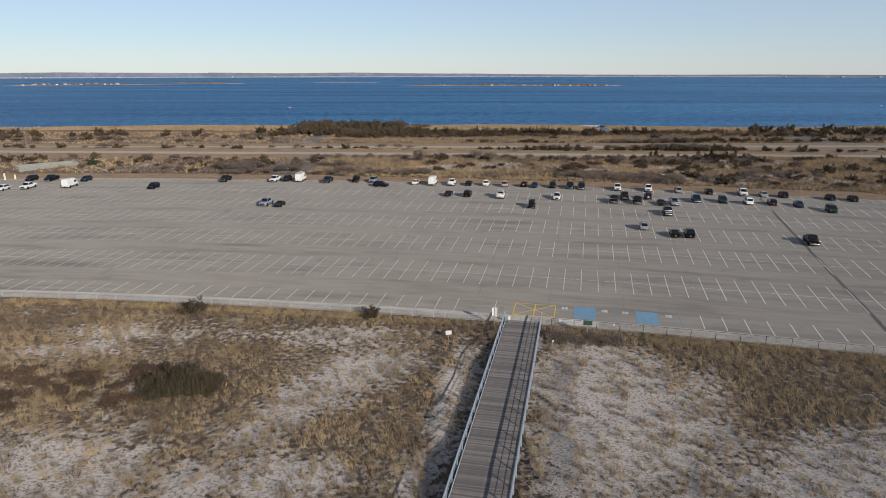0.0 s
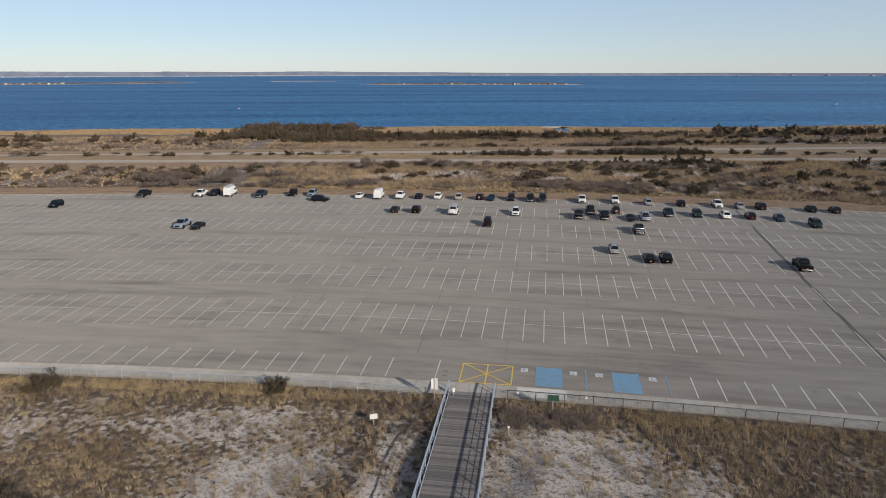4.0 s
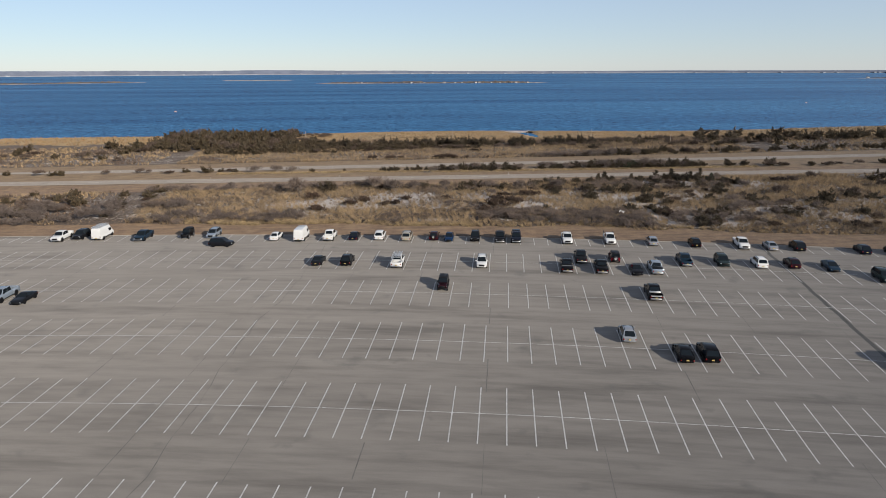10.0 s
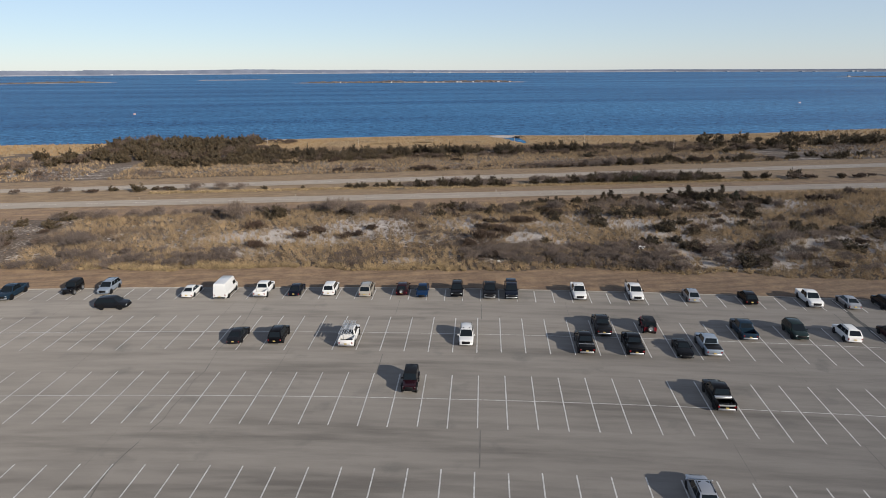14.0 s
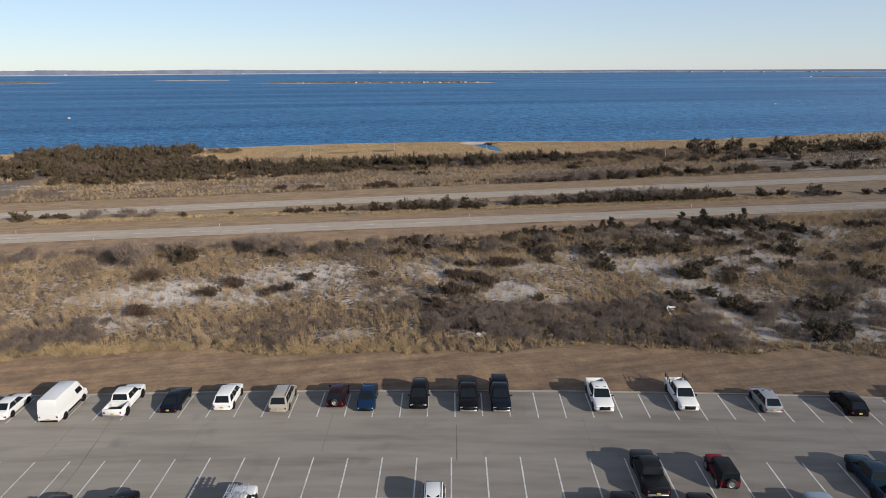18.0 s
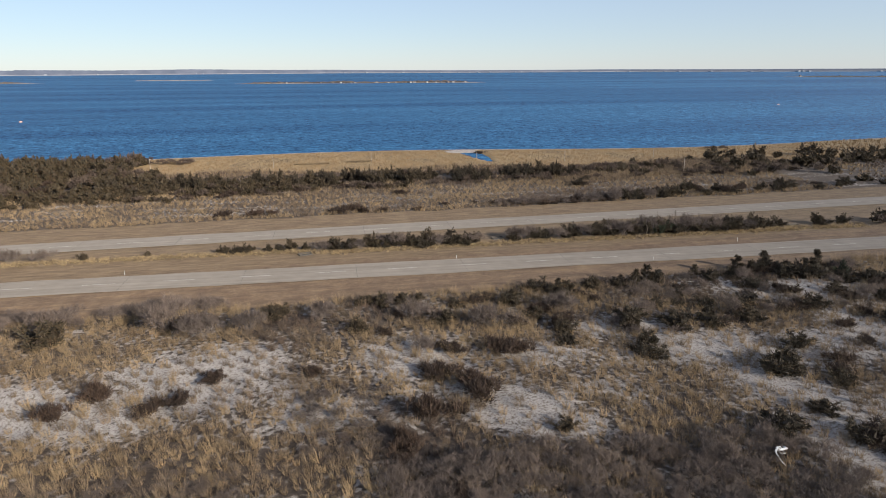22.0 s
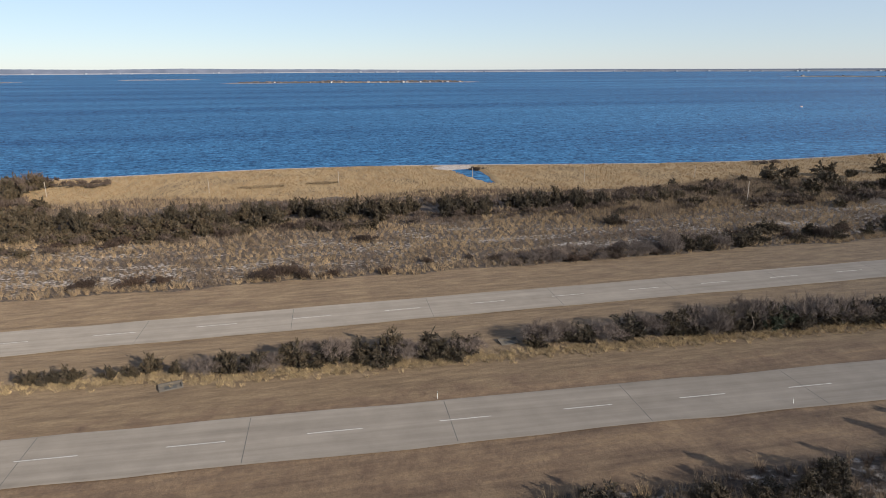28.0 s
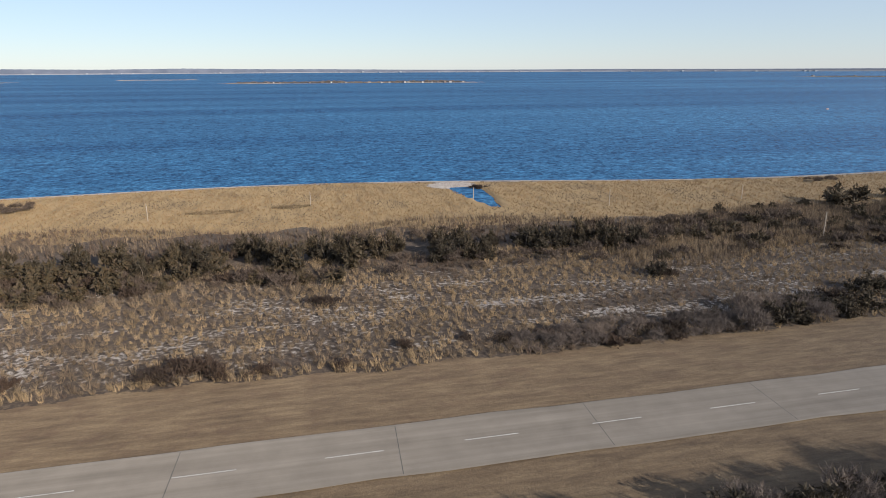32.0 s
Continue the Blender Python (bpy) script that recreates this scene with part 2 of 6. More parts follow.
SEAL = mat_plain("old_joint_seal", (0.084, 0.079, 0.074), 0.85, 0, 0.35, 0.8)
GROUND = mat_ground()
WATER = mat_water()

# ---- the plan: rings of the car park round one centre, two straight roads, the shore ----
CX, CY = -115.43, -528.16
R_KERB, R_FAR = 626.2, 735.0


def ring(r, deg, z=0.0):
    a = radians(deg)
    return Vector((CX + r * math.sin(a), CY + r * math.cos(a), z))


def near_road_y(x):
    return 271.0 - 0.050 * x


def far_road_y(x):
    return 297.3 + 0.003 * x


def shore_y(x):
    return 432 + 9 * np.sin(x / 95.0 + 1.9) + 5 * np.sin(x / 41.0) + 2.0e-5 * x * x


class Lattice:
    """Smooth value noise for whole arrays at once."""

    def __init__(self, seed):
        self.grid = np.random.RandomState(seed).rand(257, 257)

    def once(self, x, y):
        xi, yi = np.floor(x).astype(int), np.floor(y).astype(int)
        fx, fy = x - xi, y - yi
        fx, fy = fx * fx * (3 - 2 * fx), fy * fy * (3 - 2 * fy)
        g, a, b = self.grid, xi % 256, yi % 256
        return (g[a, b] * (1 - fx) + g[a + 1, b] * fx) * (1 - fy) + (g[a, b + 1] * (1 - fx) + g[a + 1, b + 1] * fx) * fy

    def __call__(self, x, y, size, octaves=3):
        total, weight = 0.0, 0.0
        for k in range(octaves):
            w = 0.5 ** k
            total = total + w * self.once(x / size * 2 ** k + 17.3 * k, y / size * 2 ** k + 5.1 * k)
            weight += w
        return total / weight


LAT_A, LAT_B, LAT_C = Lattice(3), Lattice(8), Lattice(21)


def step(v, lo, hi):
    f = np.clip((v - lo) / (hi - lo), 0, 1)
    return f * f * (3 - 2 * f)


def plan_zones(x, y):
    """Sand, dirt and reed shares and the ground's height at plan points (arrays)."""
    r = np.hypot(x - CX, y - CY)
    wob = LAT_A(x, y, 9.0, 3) - 0.5
    patch = LAT_B(x, y, 26.0, 3)
    fine = LAT_C(x, y, 6.0, 3)
    front = step(r, 625.0, 623.0)                                  # dunes before the car park
    belt = step(r + 5 * wob, 745.5, 747.5) * step(y + 4 * wob, 256.5, 254.0)
    nr, fr = np.abs(y - near_road_y(x)), np.abs(y - far_road_y(x))
    mid = step(np.abs(y - (285.0 - 0.045 * (x - 60)) + 2.5 * wob), 4.5, 3.0)
    back = step(y + 3 * wob, 312.0, 314.5)
    marsh = step(y + 0.07 * (x - 60) + 16 * wob, 376, 382)
    dirt = np.clip((1 - front) * (1 - belt) * (1 - back), 0, 1)
    grit = LAT_C(x, y, 3.2, 3)

    def blob(cx, cy, rx, ry, turn=0.0):
        c, s = math.cos(radians(turn)), math.sin(radians(turn))
        u, v = (x - cx) * c + (y - cy) * s, (y - cy) * c - (x - cx) * s
        return np.clip(1.25 - np.hypot(u / rx, v / ry), 0, 1)
    bare = np.maximum.reduce([0.88 * blob(-14, 63, 5.4, 14, -35), 0.75 * blob(-8.5, 71, 6, 4), 0.78 * blob(-34, 49, 15, 7, -6), 0.85 * blob(-14.5, 48.5, 6, 5), 0.7 * blob(-21, 47, 7, 4), 0.62 * blob(-50, 75.5, 12, 3),
                              0.52 * blob(-18, 79.5, 16, 3.6), 0.48 * blob(-43, 81, 14, 3), 0.75 * blob(1.2, 64, 2.4, 18, -11), blob(19.0, 60, 12.5, 22, -5), 1.10 * blob(40, 47, 16, 9, 8)])
    sand_front = np.clip(0.26 + 0.80 * bare + 0.35 * (patch - 0.5) + 0.6 * (fine - 0.5) + 0.5 * (grit - 0.5), 0, 1) * step(r, 622.5, 618)
    bare = np.maximum.reduce([1.05 * blob(1, 229, 17, 7, -8), 0.80 * blob(20, 232, 14, 9, -12), 0.8 * blob(-4, 219.5, 6, 3), 0.9 * blob(26, 208, 4, 3), 0.85 * blob(43, 232.5, 8.5, 7), blob(51.5, 219.5, 10, 5, -50),
                              0.85 * blob(57.6, 230.5, 6.5, 4), 0.9 * blob(69.5, 236.5, 6, 4), 0.75 * blob(76.5, 229, 8.5, 4.5), 0.9 * blob(81, 217, 8.5, 3.8, -60), blob(80.3, 200, 4.4, 13, 10),
                              0.95 * blob(105, 243, 13, 4.5, -10), 0.95 * blob(122, 240, 15, 6), 0.62 * blob(87, 227, 12, 6, -25), 0.6 * blob(104, 226, 10, 7), 0.95 * blob(92, 199, 15, 6.5, 12), 0.7 * blob(112, 206, 14, 5), 0.8 * blob(127, 195, 16, 5, -25), 0.7 * blob(142, 214, 15, 6), 0.55 * blob(35, 222, 9, 5)])
    sand_belt = np.clip(0.33 + 0.80 * bare + 0.35 * (patch - 0.5) + 0.6 * (fine - 0.5) + 0.5 * (grit - 0.5), 0, 1)
    sand_back = np.clip(0.26 + 1.2 * (LAT_C(x * 0.30 + y * 0.10, y * 1.5, 3.2, 3) - 0.5), 0, 1) * step(y, 314, 317) * step(y, 352, 342)
    sand = np.clip(front * sand_front + belt * sand_belt * step(r, 747, 750) + back * sand_back * (1 - marsh), 0, 1)
    lumps = (LAT_A(x, y, 14.0, 4) - 0.5) * 1.5 + (LAT_B(x, y, 4.0, 2) - 0.5) * 0.45
    z = np.full_like(x, -0.07)
    z = z + front * step(r, 623.5, 612) * (lumps - 0.45)
    beside = (x - 11.1) * 0.979 - (y - 83.0) * 0.2045                 # across the boardwalk
    z = z - 0.65 * front * step(r, 620, 608) * step(np.abs(beside), 8.0, 3.0)
    z = z + belt * step(r, 744, 754) * step(y, 260, 250) * (0.55 + lumps)
    z = z + back * step(y, 314, 322) * (lumps * 0.5) * step(y, 400, 370) - 0.75 * step(y, 345, 395)
    z = z + mid * 0.15 + dirt * (LAT_C(x, y, 11.0, 2) - 0.5) * 0.10 * step(r, 738, 742)
    s = shore_y(x)
    z = z - 1.6 * step(y - s, -5, 3) - 3.0 * step(y - s, 0, 60)
    # the little inlet in the reeds
    half = 0.6 + 0.165 * np.clip(y - 396, 0, 22)
    inlet = step(np.abs(x - 101.7 + 0.068 * (y - 397)), half + 0.9, half - 0.3) * step(y, 394, 398) * step(y, 428, 422)
    z = z - 1.1 * inlet
    spit = step(np.hypot((x - 97) / 1.4, y - 426), 6.5, 4.0)
    sand = np.maximum(sand, spit * 0.95)
    beach = step(y - s, -7.5, -6.0) * step(LAT_A(x, y, 30.0, 2), 0.10, 0.4)
    sand = np.maximum(sand, beach * 0.8)
    reed = np.clip(marsh * (1 - inlet) * (1 - spit) * (1 - beach), 0, 1)
    return sand, dirt, reed, z, front, belt, mid, back, marsh


def ground_z(x, y):
    return float(plan_zones(np.array([float(x)]), np.array([float(y)]))[3][0])


def fast_mesh(name, verts, faces, material, smooth=False):
    me = bpy.data.meshes.new(name)
    k = faces.shape[1]
    me.vertices.add(len(verts))
    me.vertices.foreach_set("co", np.ascontiguousarray(verts, dtype=np.float32).ravel())
    me.loops.add(faces.size)
    me.loops.foreach_set("vertex_index", np.ascontiguousarray(faces, dtype=np.int32).ravel())
    me.polygons.add(len(faces))
    me.polygons.foreach_set("loop_start", np.arange(0, faces.size, k, dtype=np.int32))
    me.polygons.foreach_set("use_smooth", np.full(len(faces), smooth))
    me.update(calc_edges=True)
    me.materials.append(material)
    return me


def axis(fine_from, fine_to, pitch, out_from, out_to):
    """Grid lines, close in the middle and wider outwards."""
    vals = list(np.arange(fine_from, fine_to + 0.01, pitch))
    v, d = fine_from, pitch
    while v > out_from:
        d *= 1.35
        v -= d
        vals.insert(0, v)
    v, d = fine_to, pitch
    while v < out_to:
        d *= 1.35
        v += d
        vals.append(v)
    return np.array(vals)


def build_ground():
    gx, gy = axis(-140, 210, 1.4, -3000, 3000), axis(30, 450, 1.4, -900, 540)
    X, Y = np.meshgrid(gx, gy)
    x, y = X.ravel(), Y.ravel()
    sand, dirt, reed, z = plan_zones(x, y)[:4]
    n, w = len(gy), len(gx)
    i = (np.arange(n - 1)[:, None] * w + np.arange(w - 1)[None, :]).ravel()
    me = fast_mesh("ground", np.stack([x, y, z], 1), np.stack([i, i + 1, i + w + 1, i + w], 1), GROUND, True)
    verge = 0.80 * step(y, 270, 278) - 0.16 * step(y, 296, 304) + 0.10
    for key, val in (("sand", sand), ("dirt", dirt), ("reed", reed), ("verge", verge)):
        me.attributes.new(key, "FLOAT", "POINT").data.foreach_set("value", val.astype(np.float32))
    tagged(new("ground", me), "sandy dune ground with dry grass, mown dirt and reeds", "ground", kind="structure")


def ring_mesh(name, r0, r1, a0, a1, z, material, steps, rsteps=1, thick=0.0):
    """A sheet or slab that follows the rings; its UVs are metres along and across."""
    rr, aa = np.linspace(r0, r1, rsteps + 1), np.linspace(a0, a1, steps + 1)
    R, A = np.meshgrid(rr, np.radians(aa))
    v = np.stack([CX + R * np.sin(A), CY + R * np.cos(A), np.full_like(R, z)], -1).reshape(-1, 3)
    w = rsteps + 1
    i = (np.arange(steps)[:, None] * w + np.arange(rsteps)[None, :]).ravel()
    f = np.stack([i, i + w, i + w + 1, i + 1], 1)[:, ::-1]
    if thick:
        n = len(v)
        v = np.vstack([v, v - [0, 0, thick]])
        j = np.arange(steps) * w
        lo = np.stack([j, j + w, j + w + n, j + n], 1)
        j = j + rsteps
        hi = np.stack([j + w, j, j + n, j + w + n], 1)
        f = np.vstack([f, lo, hi])
    me = fast_mesh(name, v, f, material)
    uv = me.uv_layers.new(name="UVMap")
    idx = np.empty(len(me.loops), np.int32)
    me.loops.foreach_get("vertex_index", idx)
    co = v[idx]
    rad = np.hypot(co[:, 0] - CX, co[:, 1] - CY)
    ang = np.arctan2(co[:, 0] - CX, co[:, 1] - CY)
    uv.data.foreach_set("uv", np.stack([ang * 680.0, rad], 1).astype(np.float32).ravel())
    return me


def strips(name, quads, material, parent=None):
    """Flat four-cornered markings of one kind in one mesh."""
    v = np.array([list(p) for q in quads for p in q])
    me = fast_mesh(name, v, np.arange(len(v)).reshape(-1, 4), material)
    ob = new(name, me)
    ob.parent = parent
    return ob


def radial(r0, r1, deg, width, z):
    h = math.degrees(width / 2 / ((r0 + r1) / 2))
    return [ring(r0, deg - h, z), ring(r0, deg + h, z), ring(r1, deg + h, z), ring(r1, deg - h, z)]


def along(r, a0, a1, width, z):
    return [ring(r - width / 2, a0, z), ring(r - width / 2, a1, z), ring(r + width / 2, a1, z), ring(r + width / 2, a0, z)]


A_LEFT, A_RIGHT = -9.0, 27.0


def build_car_park():
    lot = tagged(new("car_park", ring_mesh("car_park", R_KERB, R_FAR, A_LEFT, A_RIGHT, 0.0, ASPHALT, 144, 12)),
                 "wide grey weathered car park with worn white bay lines", "car park", kind="structure")
    rnd = random.Random(5)
    # bay rows: near end, far end, first line, pitch
    rows = ((626.8, 631.8, 10.758, 0.2633), (639.1, 650.4, 10.219, 0.2429), (657.8, 669.0, 9.738, 0.2437),
            (675.5, 687.1, 10.460, 0.2466), (694.0, 705.4, 10.970, 0.2460), (711.5, 722.9, 11.197, 0.2452), (729.8, 734.7, 10.871, 0.2182))
    for k, (r0, r1, first, pitch) in enumerate(rows):
        quads = []
        for n in range(-82, 66):
            a = first + n * pitch
            if not A_LEFT + 1 < a < A_RIGHT - 1:
                continue
            if k == 0 and (11.42 < a < 13.80 or 10.9 < a < 11.15):
                continue
            quads.append(radial(r0 + rnd.uniform(-.15, .15), r1 + rnd.uniform(-.15, .15), a, 0.128, 0.006))
        strips("bay_lines", quads, WHITE_PAINT, lot)
        if 0 < k < 6:
            mid = (r0 + r1) / 2
            strips("row_line", [along(mid, a / 2, a / 2 + 0.49, 0.10, 0.007) for a in range(int(2 * A_LEFT) + 2, int(2 * A_RIGHT) - 2)], WHITE_PAINT, lot)
    # tar-filled joints in the lanes and the long dark drain
    quads = []
    for n in range(-16, 14):
        a = 11.98 + n * 0.985
        for r0, r1 in ((632.5, 639), (651, 657.5), (669.3, 675), (687.5, 693.5), (705.8, 711), (723.2, 729)):
            if rnd.random() < 0.85:
                quads.append(radial(r0 + rnd.uniform(-1.5, 1.0), r1 - rnd.uniform(-1.5, 1.0), a + rnd.uniform(-.012, .012), rnd.choice((0.025, 0.035, 0.05, 0.10)), 0.004))
    for r in (627.95, 629.0):
        quads.append(radial(r - .16, r + .16, 11.375, .62, .005))
    strips("tar_joints", quads, SEAL, lot)
    quads = []
    for n in range(36):
        r0 = R_KERB + 0.3 + n * (R_FAR - R_KERB - 0.6) / 36
        quads.append(radial(r0, r0 + 3.02, 16.05 + 0.06 * (r0 - R_KERB) / 108 + rnd.uniform(-.008, .008), 0.62, 0.005))
    strips("drain_strip", quads, TAR, lot)
    # long wandering crack with light sealant
    quads, a = [], 9.35
    for n in range(46):
        r0 = 634 + n * 2.1
        b = a + rnd.uniform(-.03, .035)
        w0 = rnd.choice((0.02, 0.035, 0.05))
        h = math.degrees(w0 / 680)
        quads.append([ring(r0, a - h, .0045), ring(r0, a + h, .0045), ring(r0 + 2.1, b + h, .0045), ring(r0 + 2.1, b - h, .0045)])
        a = b
    strips("crack", quads, SEAL, lot)
    # yellow no-parking box with its crossed lines
    q, z, w = [], 0.010, 0.17
    a0, a1, r0, r1 = 11.545, 12.08, 626.6, 631.4

    def bar(p, s):
        p, s = Vector(p), Vector(s)
        side = (s - p).cross(Vector((0, 0, 1))).normalized() * w / 2
        q.append([p - side, s - side, s + side, p + side])
    c = [ring(r0, a0, z), ring(r0, a1, z), ring(r1, a1, z), ring(r1, a0, z)]
    for i in range(4):
        bar(c[i], c[(i + 1) % 4])
    m0, m1 = ring(r0, (a0 + a1) / 2, z + .002), ring(r1, (a0 + a1) / 2, z + .002)
    centre = ring((r0 + r1) / 2, (a0 + a1) / 2, z + .002)
    bar(m0, m1)
    for k, p in enumerate(c):
        bar(p + Vector((0, 0, .003 + .0006 * k)), centre + Vector((0, 0, .0006 * k)))
    strips("no_parking_box", q, YELLOW_PAINT, lot)
    # blue access aisles and the white bay squares
    q = []
    for a0, a1 in ((12.325, 12.605), (13.115, 13.395)):
        q.append([ring(626.8, a0, .008), ring(626.8, a1, .008), ring(631.6, a1, .008), ring(631.6, a0, .008)])
    for a in (12.845, 13.665):
        q.append(radial(626.8, 631.6, a, 0.14, 0.009))
    strips("blue_aisles", q, BLUE_PAINT, lot)
    q, q2 = [], []
    for a in (12.206, 12.72, 12.985, 13.525):
        h = 0.038
        q.append([ring(630.1, a - h, .012), ring(630.1, a + h, .012), ring(631.05, a + h, .012), ring(631.05, a - h, .012)])
        wheel = [(630.48 + .22 * math.sin(k * 1.05), a + .020 * math.cos(k * 1.05)) for k in range(6)]
        for k in range(5):
            (r2, b2), (r3, b3) = wheel[k], wheel[k + 1]
            q2.append([ring(r2 - .05, b2, .016 + .0005 * k), ring(r3 - .05, b3, .016 + .0005 * k), ring(r3 + .05, b3, .016 + .0005 * k), ring(r2 + .05, b2, .016 + .0005 * k)])
        q2.append([ring(630.52, a - .008, .021), ring(630.52, a + .004, .021), ring(630.92, a - .002, .021), ring(630.92, a - .014, .021)])
    strips("bay_squares", q, WHITE_PAINT, lot)
    strips("bay_symbols", q2, BLUE_PAINT, lot)
    pav = tagged(new("pavement", ring_mesh("pavement", 623.6, R_KERB - 0.16, A_LEFT, A_RIGHT, 0.13, PAVING, 144, 2, 0.3)),
                 "pale concrete footpath along the car park", "pavement", kind="structure")
    tagged(new("kerb", ring_mesh("kerb", R_KERB - 0.157, R_KERB, A_LEFT, A_RIGHT, 0.135, KERB, 144, 1, 0.3)),
           "worn concrete kerb of the footpath", "kerb", kind="structure")
    tagged(new("kerb_far", ring_mesh("kerb", R_FAR + 0.003, R_FAR + 0.22, A_LEFT, A_RIGHT, 0.09, KERB, 144, 1, 0.3)),
           "worn concrete edge stone along the dirt strip", "kerb", kind="structure")
    quads = [radial(623.65, 626.0, A_LEFT + 1 + n * 0.1375, 0.025, 0.134) for n in range(250)]
    strips("pavement_joints", quads, TAR, pav)
    strips("new_slab", [[ring(623.9, 12.15, .139), ring(623.9, 12.64, .139), ring(626.0, 12.64, .139), ring(626.0, 12.15, .139)]], FRESH, pav)


def build_road(name, mid_y, joint0, dash0, label):
    half, xs = 3.66, np.arange(-1500, 1500.1, 6.0)
    rows = []
    rs = np.random.RandomState(len(name))
    for off in (-half - 0.25, -half, half, half + 0.25):
        edge = rs.normal(0, 0.10, len(xs)) if abs(off) > half + .1 else 0
        rows.append(np.stack([xs, mid_y(xs) + off + edge, np.full_like(xs, 0.02 if abs(off) > half + .1 else 0.05)], 1))
    v = np.stack(rows, 1).reshape(-1, 3)
    i = (np.arange(len(xs) - 1)[:, None] * 4 + np.arange(3)[None, :]).ravel()
    me = fast_mesh(name, v, np.stack([i, i + 4, i + 5, i + 1], 1), ROAD)
    idx = np.empty(len(me.loops), np.int32)
    me.loops.foreach_get("vertex_index", idx)
    me.uv_layers.new(name="UVMap").data.foreach_set("uv", (v[idx][:, :2] - np.stack([0 * v[idx][:, 0], mid_y(v[idx][:, 0])], 1)).astype(np.float32).ravel())
    road = tagged(new(name, me), label, "road", kind="structure")

    def quad(x0, x1, o0, o1, z, lean=0.0):
        return [(x0, mid_y(x0) + o0, z), (x1, mid_y(x1) + o0, z), (x1 + lean, mid_y(x1) + o1, z), (x0 + lean, mid_y(x0) + o1, z)]
    strips("lane_dashes", [quad(dash0 + 12.19 * n, dash0 + 12.19 * n + 5.0, -0.06, 0.06, 0.056) for n in range(-40, 50)], FADED_PAINT, road)
    strips("slab_joints", [quad(joint0 + 18.6 * n, joint0 + 18.6 * n + 0.07, -half, half, 0.054, 0.35) for n in range(-30, 35)], SEAL, road)


build_ground()
build_car_park()
build_road("road_near", near_road_y, 39.6, 20.8, "pale two-lane concrete road with dashed lane line")
build_road("road_far", far_road_y, 43.6, 56.1, "pale concrete carriageway beyond the planted median")

WATER_Z = -1.35
gx, gy = axis(-600, 800, 200, -9000, 9000), axis(300, 900, 100, 200, 4990)
X, Y = np.meshgrid(gx, gy)
i = (np.arange(len(gy) - 1)[:, None] * len(gx) + np.arange(len(gx) - 1)[None, :]).ravel()
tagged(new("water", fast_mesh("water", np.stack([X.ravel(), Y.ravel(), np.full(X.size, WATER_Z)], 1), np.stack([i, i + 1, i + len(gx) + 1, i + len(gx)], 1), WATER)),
       "choppy blue water of a wide bay", "water", kind="structure")


# ---- boardwalk, fences and signs at the near edge of the car park ----



def mat_wood(name, lo, hi):
    m = Nodes(name, 0.85)
    grain = m.noise(1.0, 5, 0.65, m.stretch(1.2, 22.0, 8.0))
    base = m.ramp(grain, (0.3, lo), (0.7, hi))
    base = m.mix(1.0, base, m.ramp(m.chance(), (0.0, (0.58, 0.58, 0.59)), (0.5, (1.0, 0.98, 0.96)), (1.0, (1.40, 1.38, 1.36))), "MULTIPLY")
    return m.colour(base).bump(grain, 0.004, 0.5).mat


WOOD = mat_wood("weathered_grey_planks", (0.068, 0.062, 0.062), (0.130, 0.120, 0.118))
GALV = mat_plain("galvanised_rail", (0.40, 0.45, 0.50), 0.42, 0.55, 0.12, 1.5)
IRON = mat_plain("black_fence_steel", (0.022, 0.023, 0.025), 0.5, 0.4)
SIGN_WHITE = mat_plain("white_sign_panel", (0.46, 0.46, 0.45), 0.6)
SIGN_GREEN = mat_plain("green_sign_panel", (0.018, 0.048, 0.034), 0.5)
POST_WOOD = mat_plain("grey_timber_post", (0.24, 0.21, 0.18), 0.85)
ROCK = mat_plain("pale_stone", (0.42, 0.40, 0.37), 0.9, 0, 0.3, 2.0)


def cuboid(name, x0, x1, y0, y1, z0, z1, material):
    v = [(x, y, z) for z in (z0, z1) for x, y in ((x0, y0), (x1, y0), (x1, y1), (x0, y1))]
    me = bpy.data.meshes.new(name)
    me.from_pydata(v, [], [(3, 2, 1, 0), (4, 5, 6, 7), (0, 1, 5, 4), (1, 2, 6, 5), (2, 3, 7, 6), (3, 0, 4, 7)])
    me.materials.append(material)
    return me


def tube(name, points, radius, material, sides=6):
    """A round bar through the points."""
    verts, faces = [], []
    pts = [Vector(p) for p in points]
    for k, p in enumerate(pts):
        d = (pts[min(k + 1, len(pts) - 1)] - pts[max(k - 1, 0)]).normalized()
        a = d.cross(Vector((0, 0, 1)) if abs(d.z) < 0.9 else Vector((1, 0, 0))).normalized()
        b = d.cross(a)
        verts += [p + (a * math.cos(2 * math.pi * s / sides) + b * math.sin(2 * math.pi * s / sides)) * radius for s in range(sides)]
    for k in range(len(pts) - 1):
        for s in range(sides):
            i, j = k * sides + s, k * sides + (s + 1) % sides
            faces.append((i, j, j + sides, i + sides))
    faces += [tuple(range(sides))[::-1], tuple(range(len(verts) - sides, len(verts)))]
    me = bpy.data.meshes.new(name)
    me.from_pydata([tuple(v) for v in verts], [], faces)
    me.materials.append(material)
    return me


def child(name, me, parent, label="", at=None):
    ob = new(name, me)
    ob.parent = parent
    if at is not None:
        ob.matrix_basis = at
    return tagged(ob, label)


BW_TURN, BW_END, BW_HALF, BW_PITCH = 11.8, Vector((11.10, 83.0, 0.0)), 2.44, 0.187


def deck_z(s):
    """The deck's height s metres back from the footpath."""
    return 0.13 + 0.75 * min(1.0, s / 38.0)


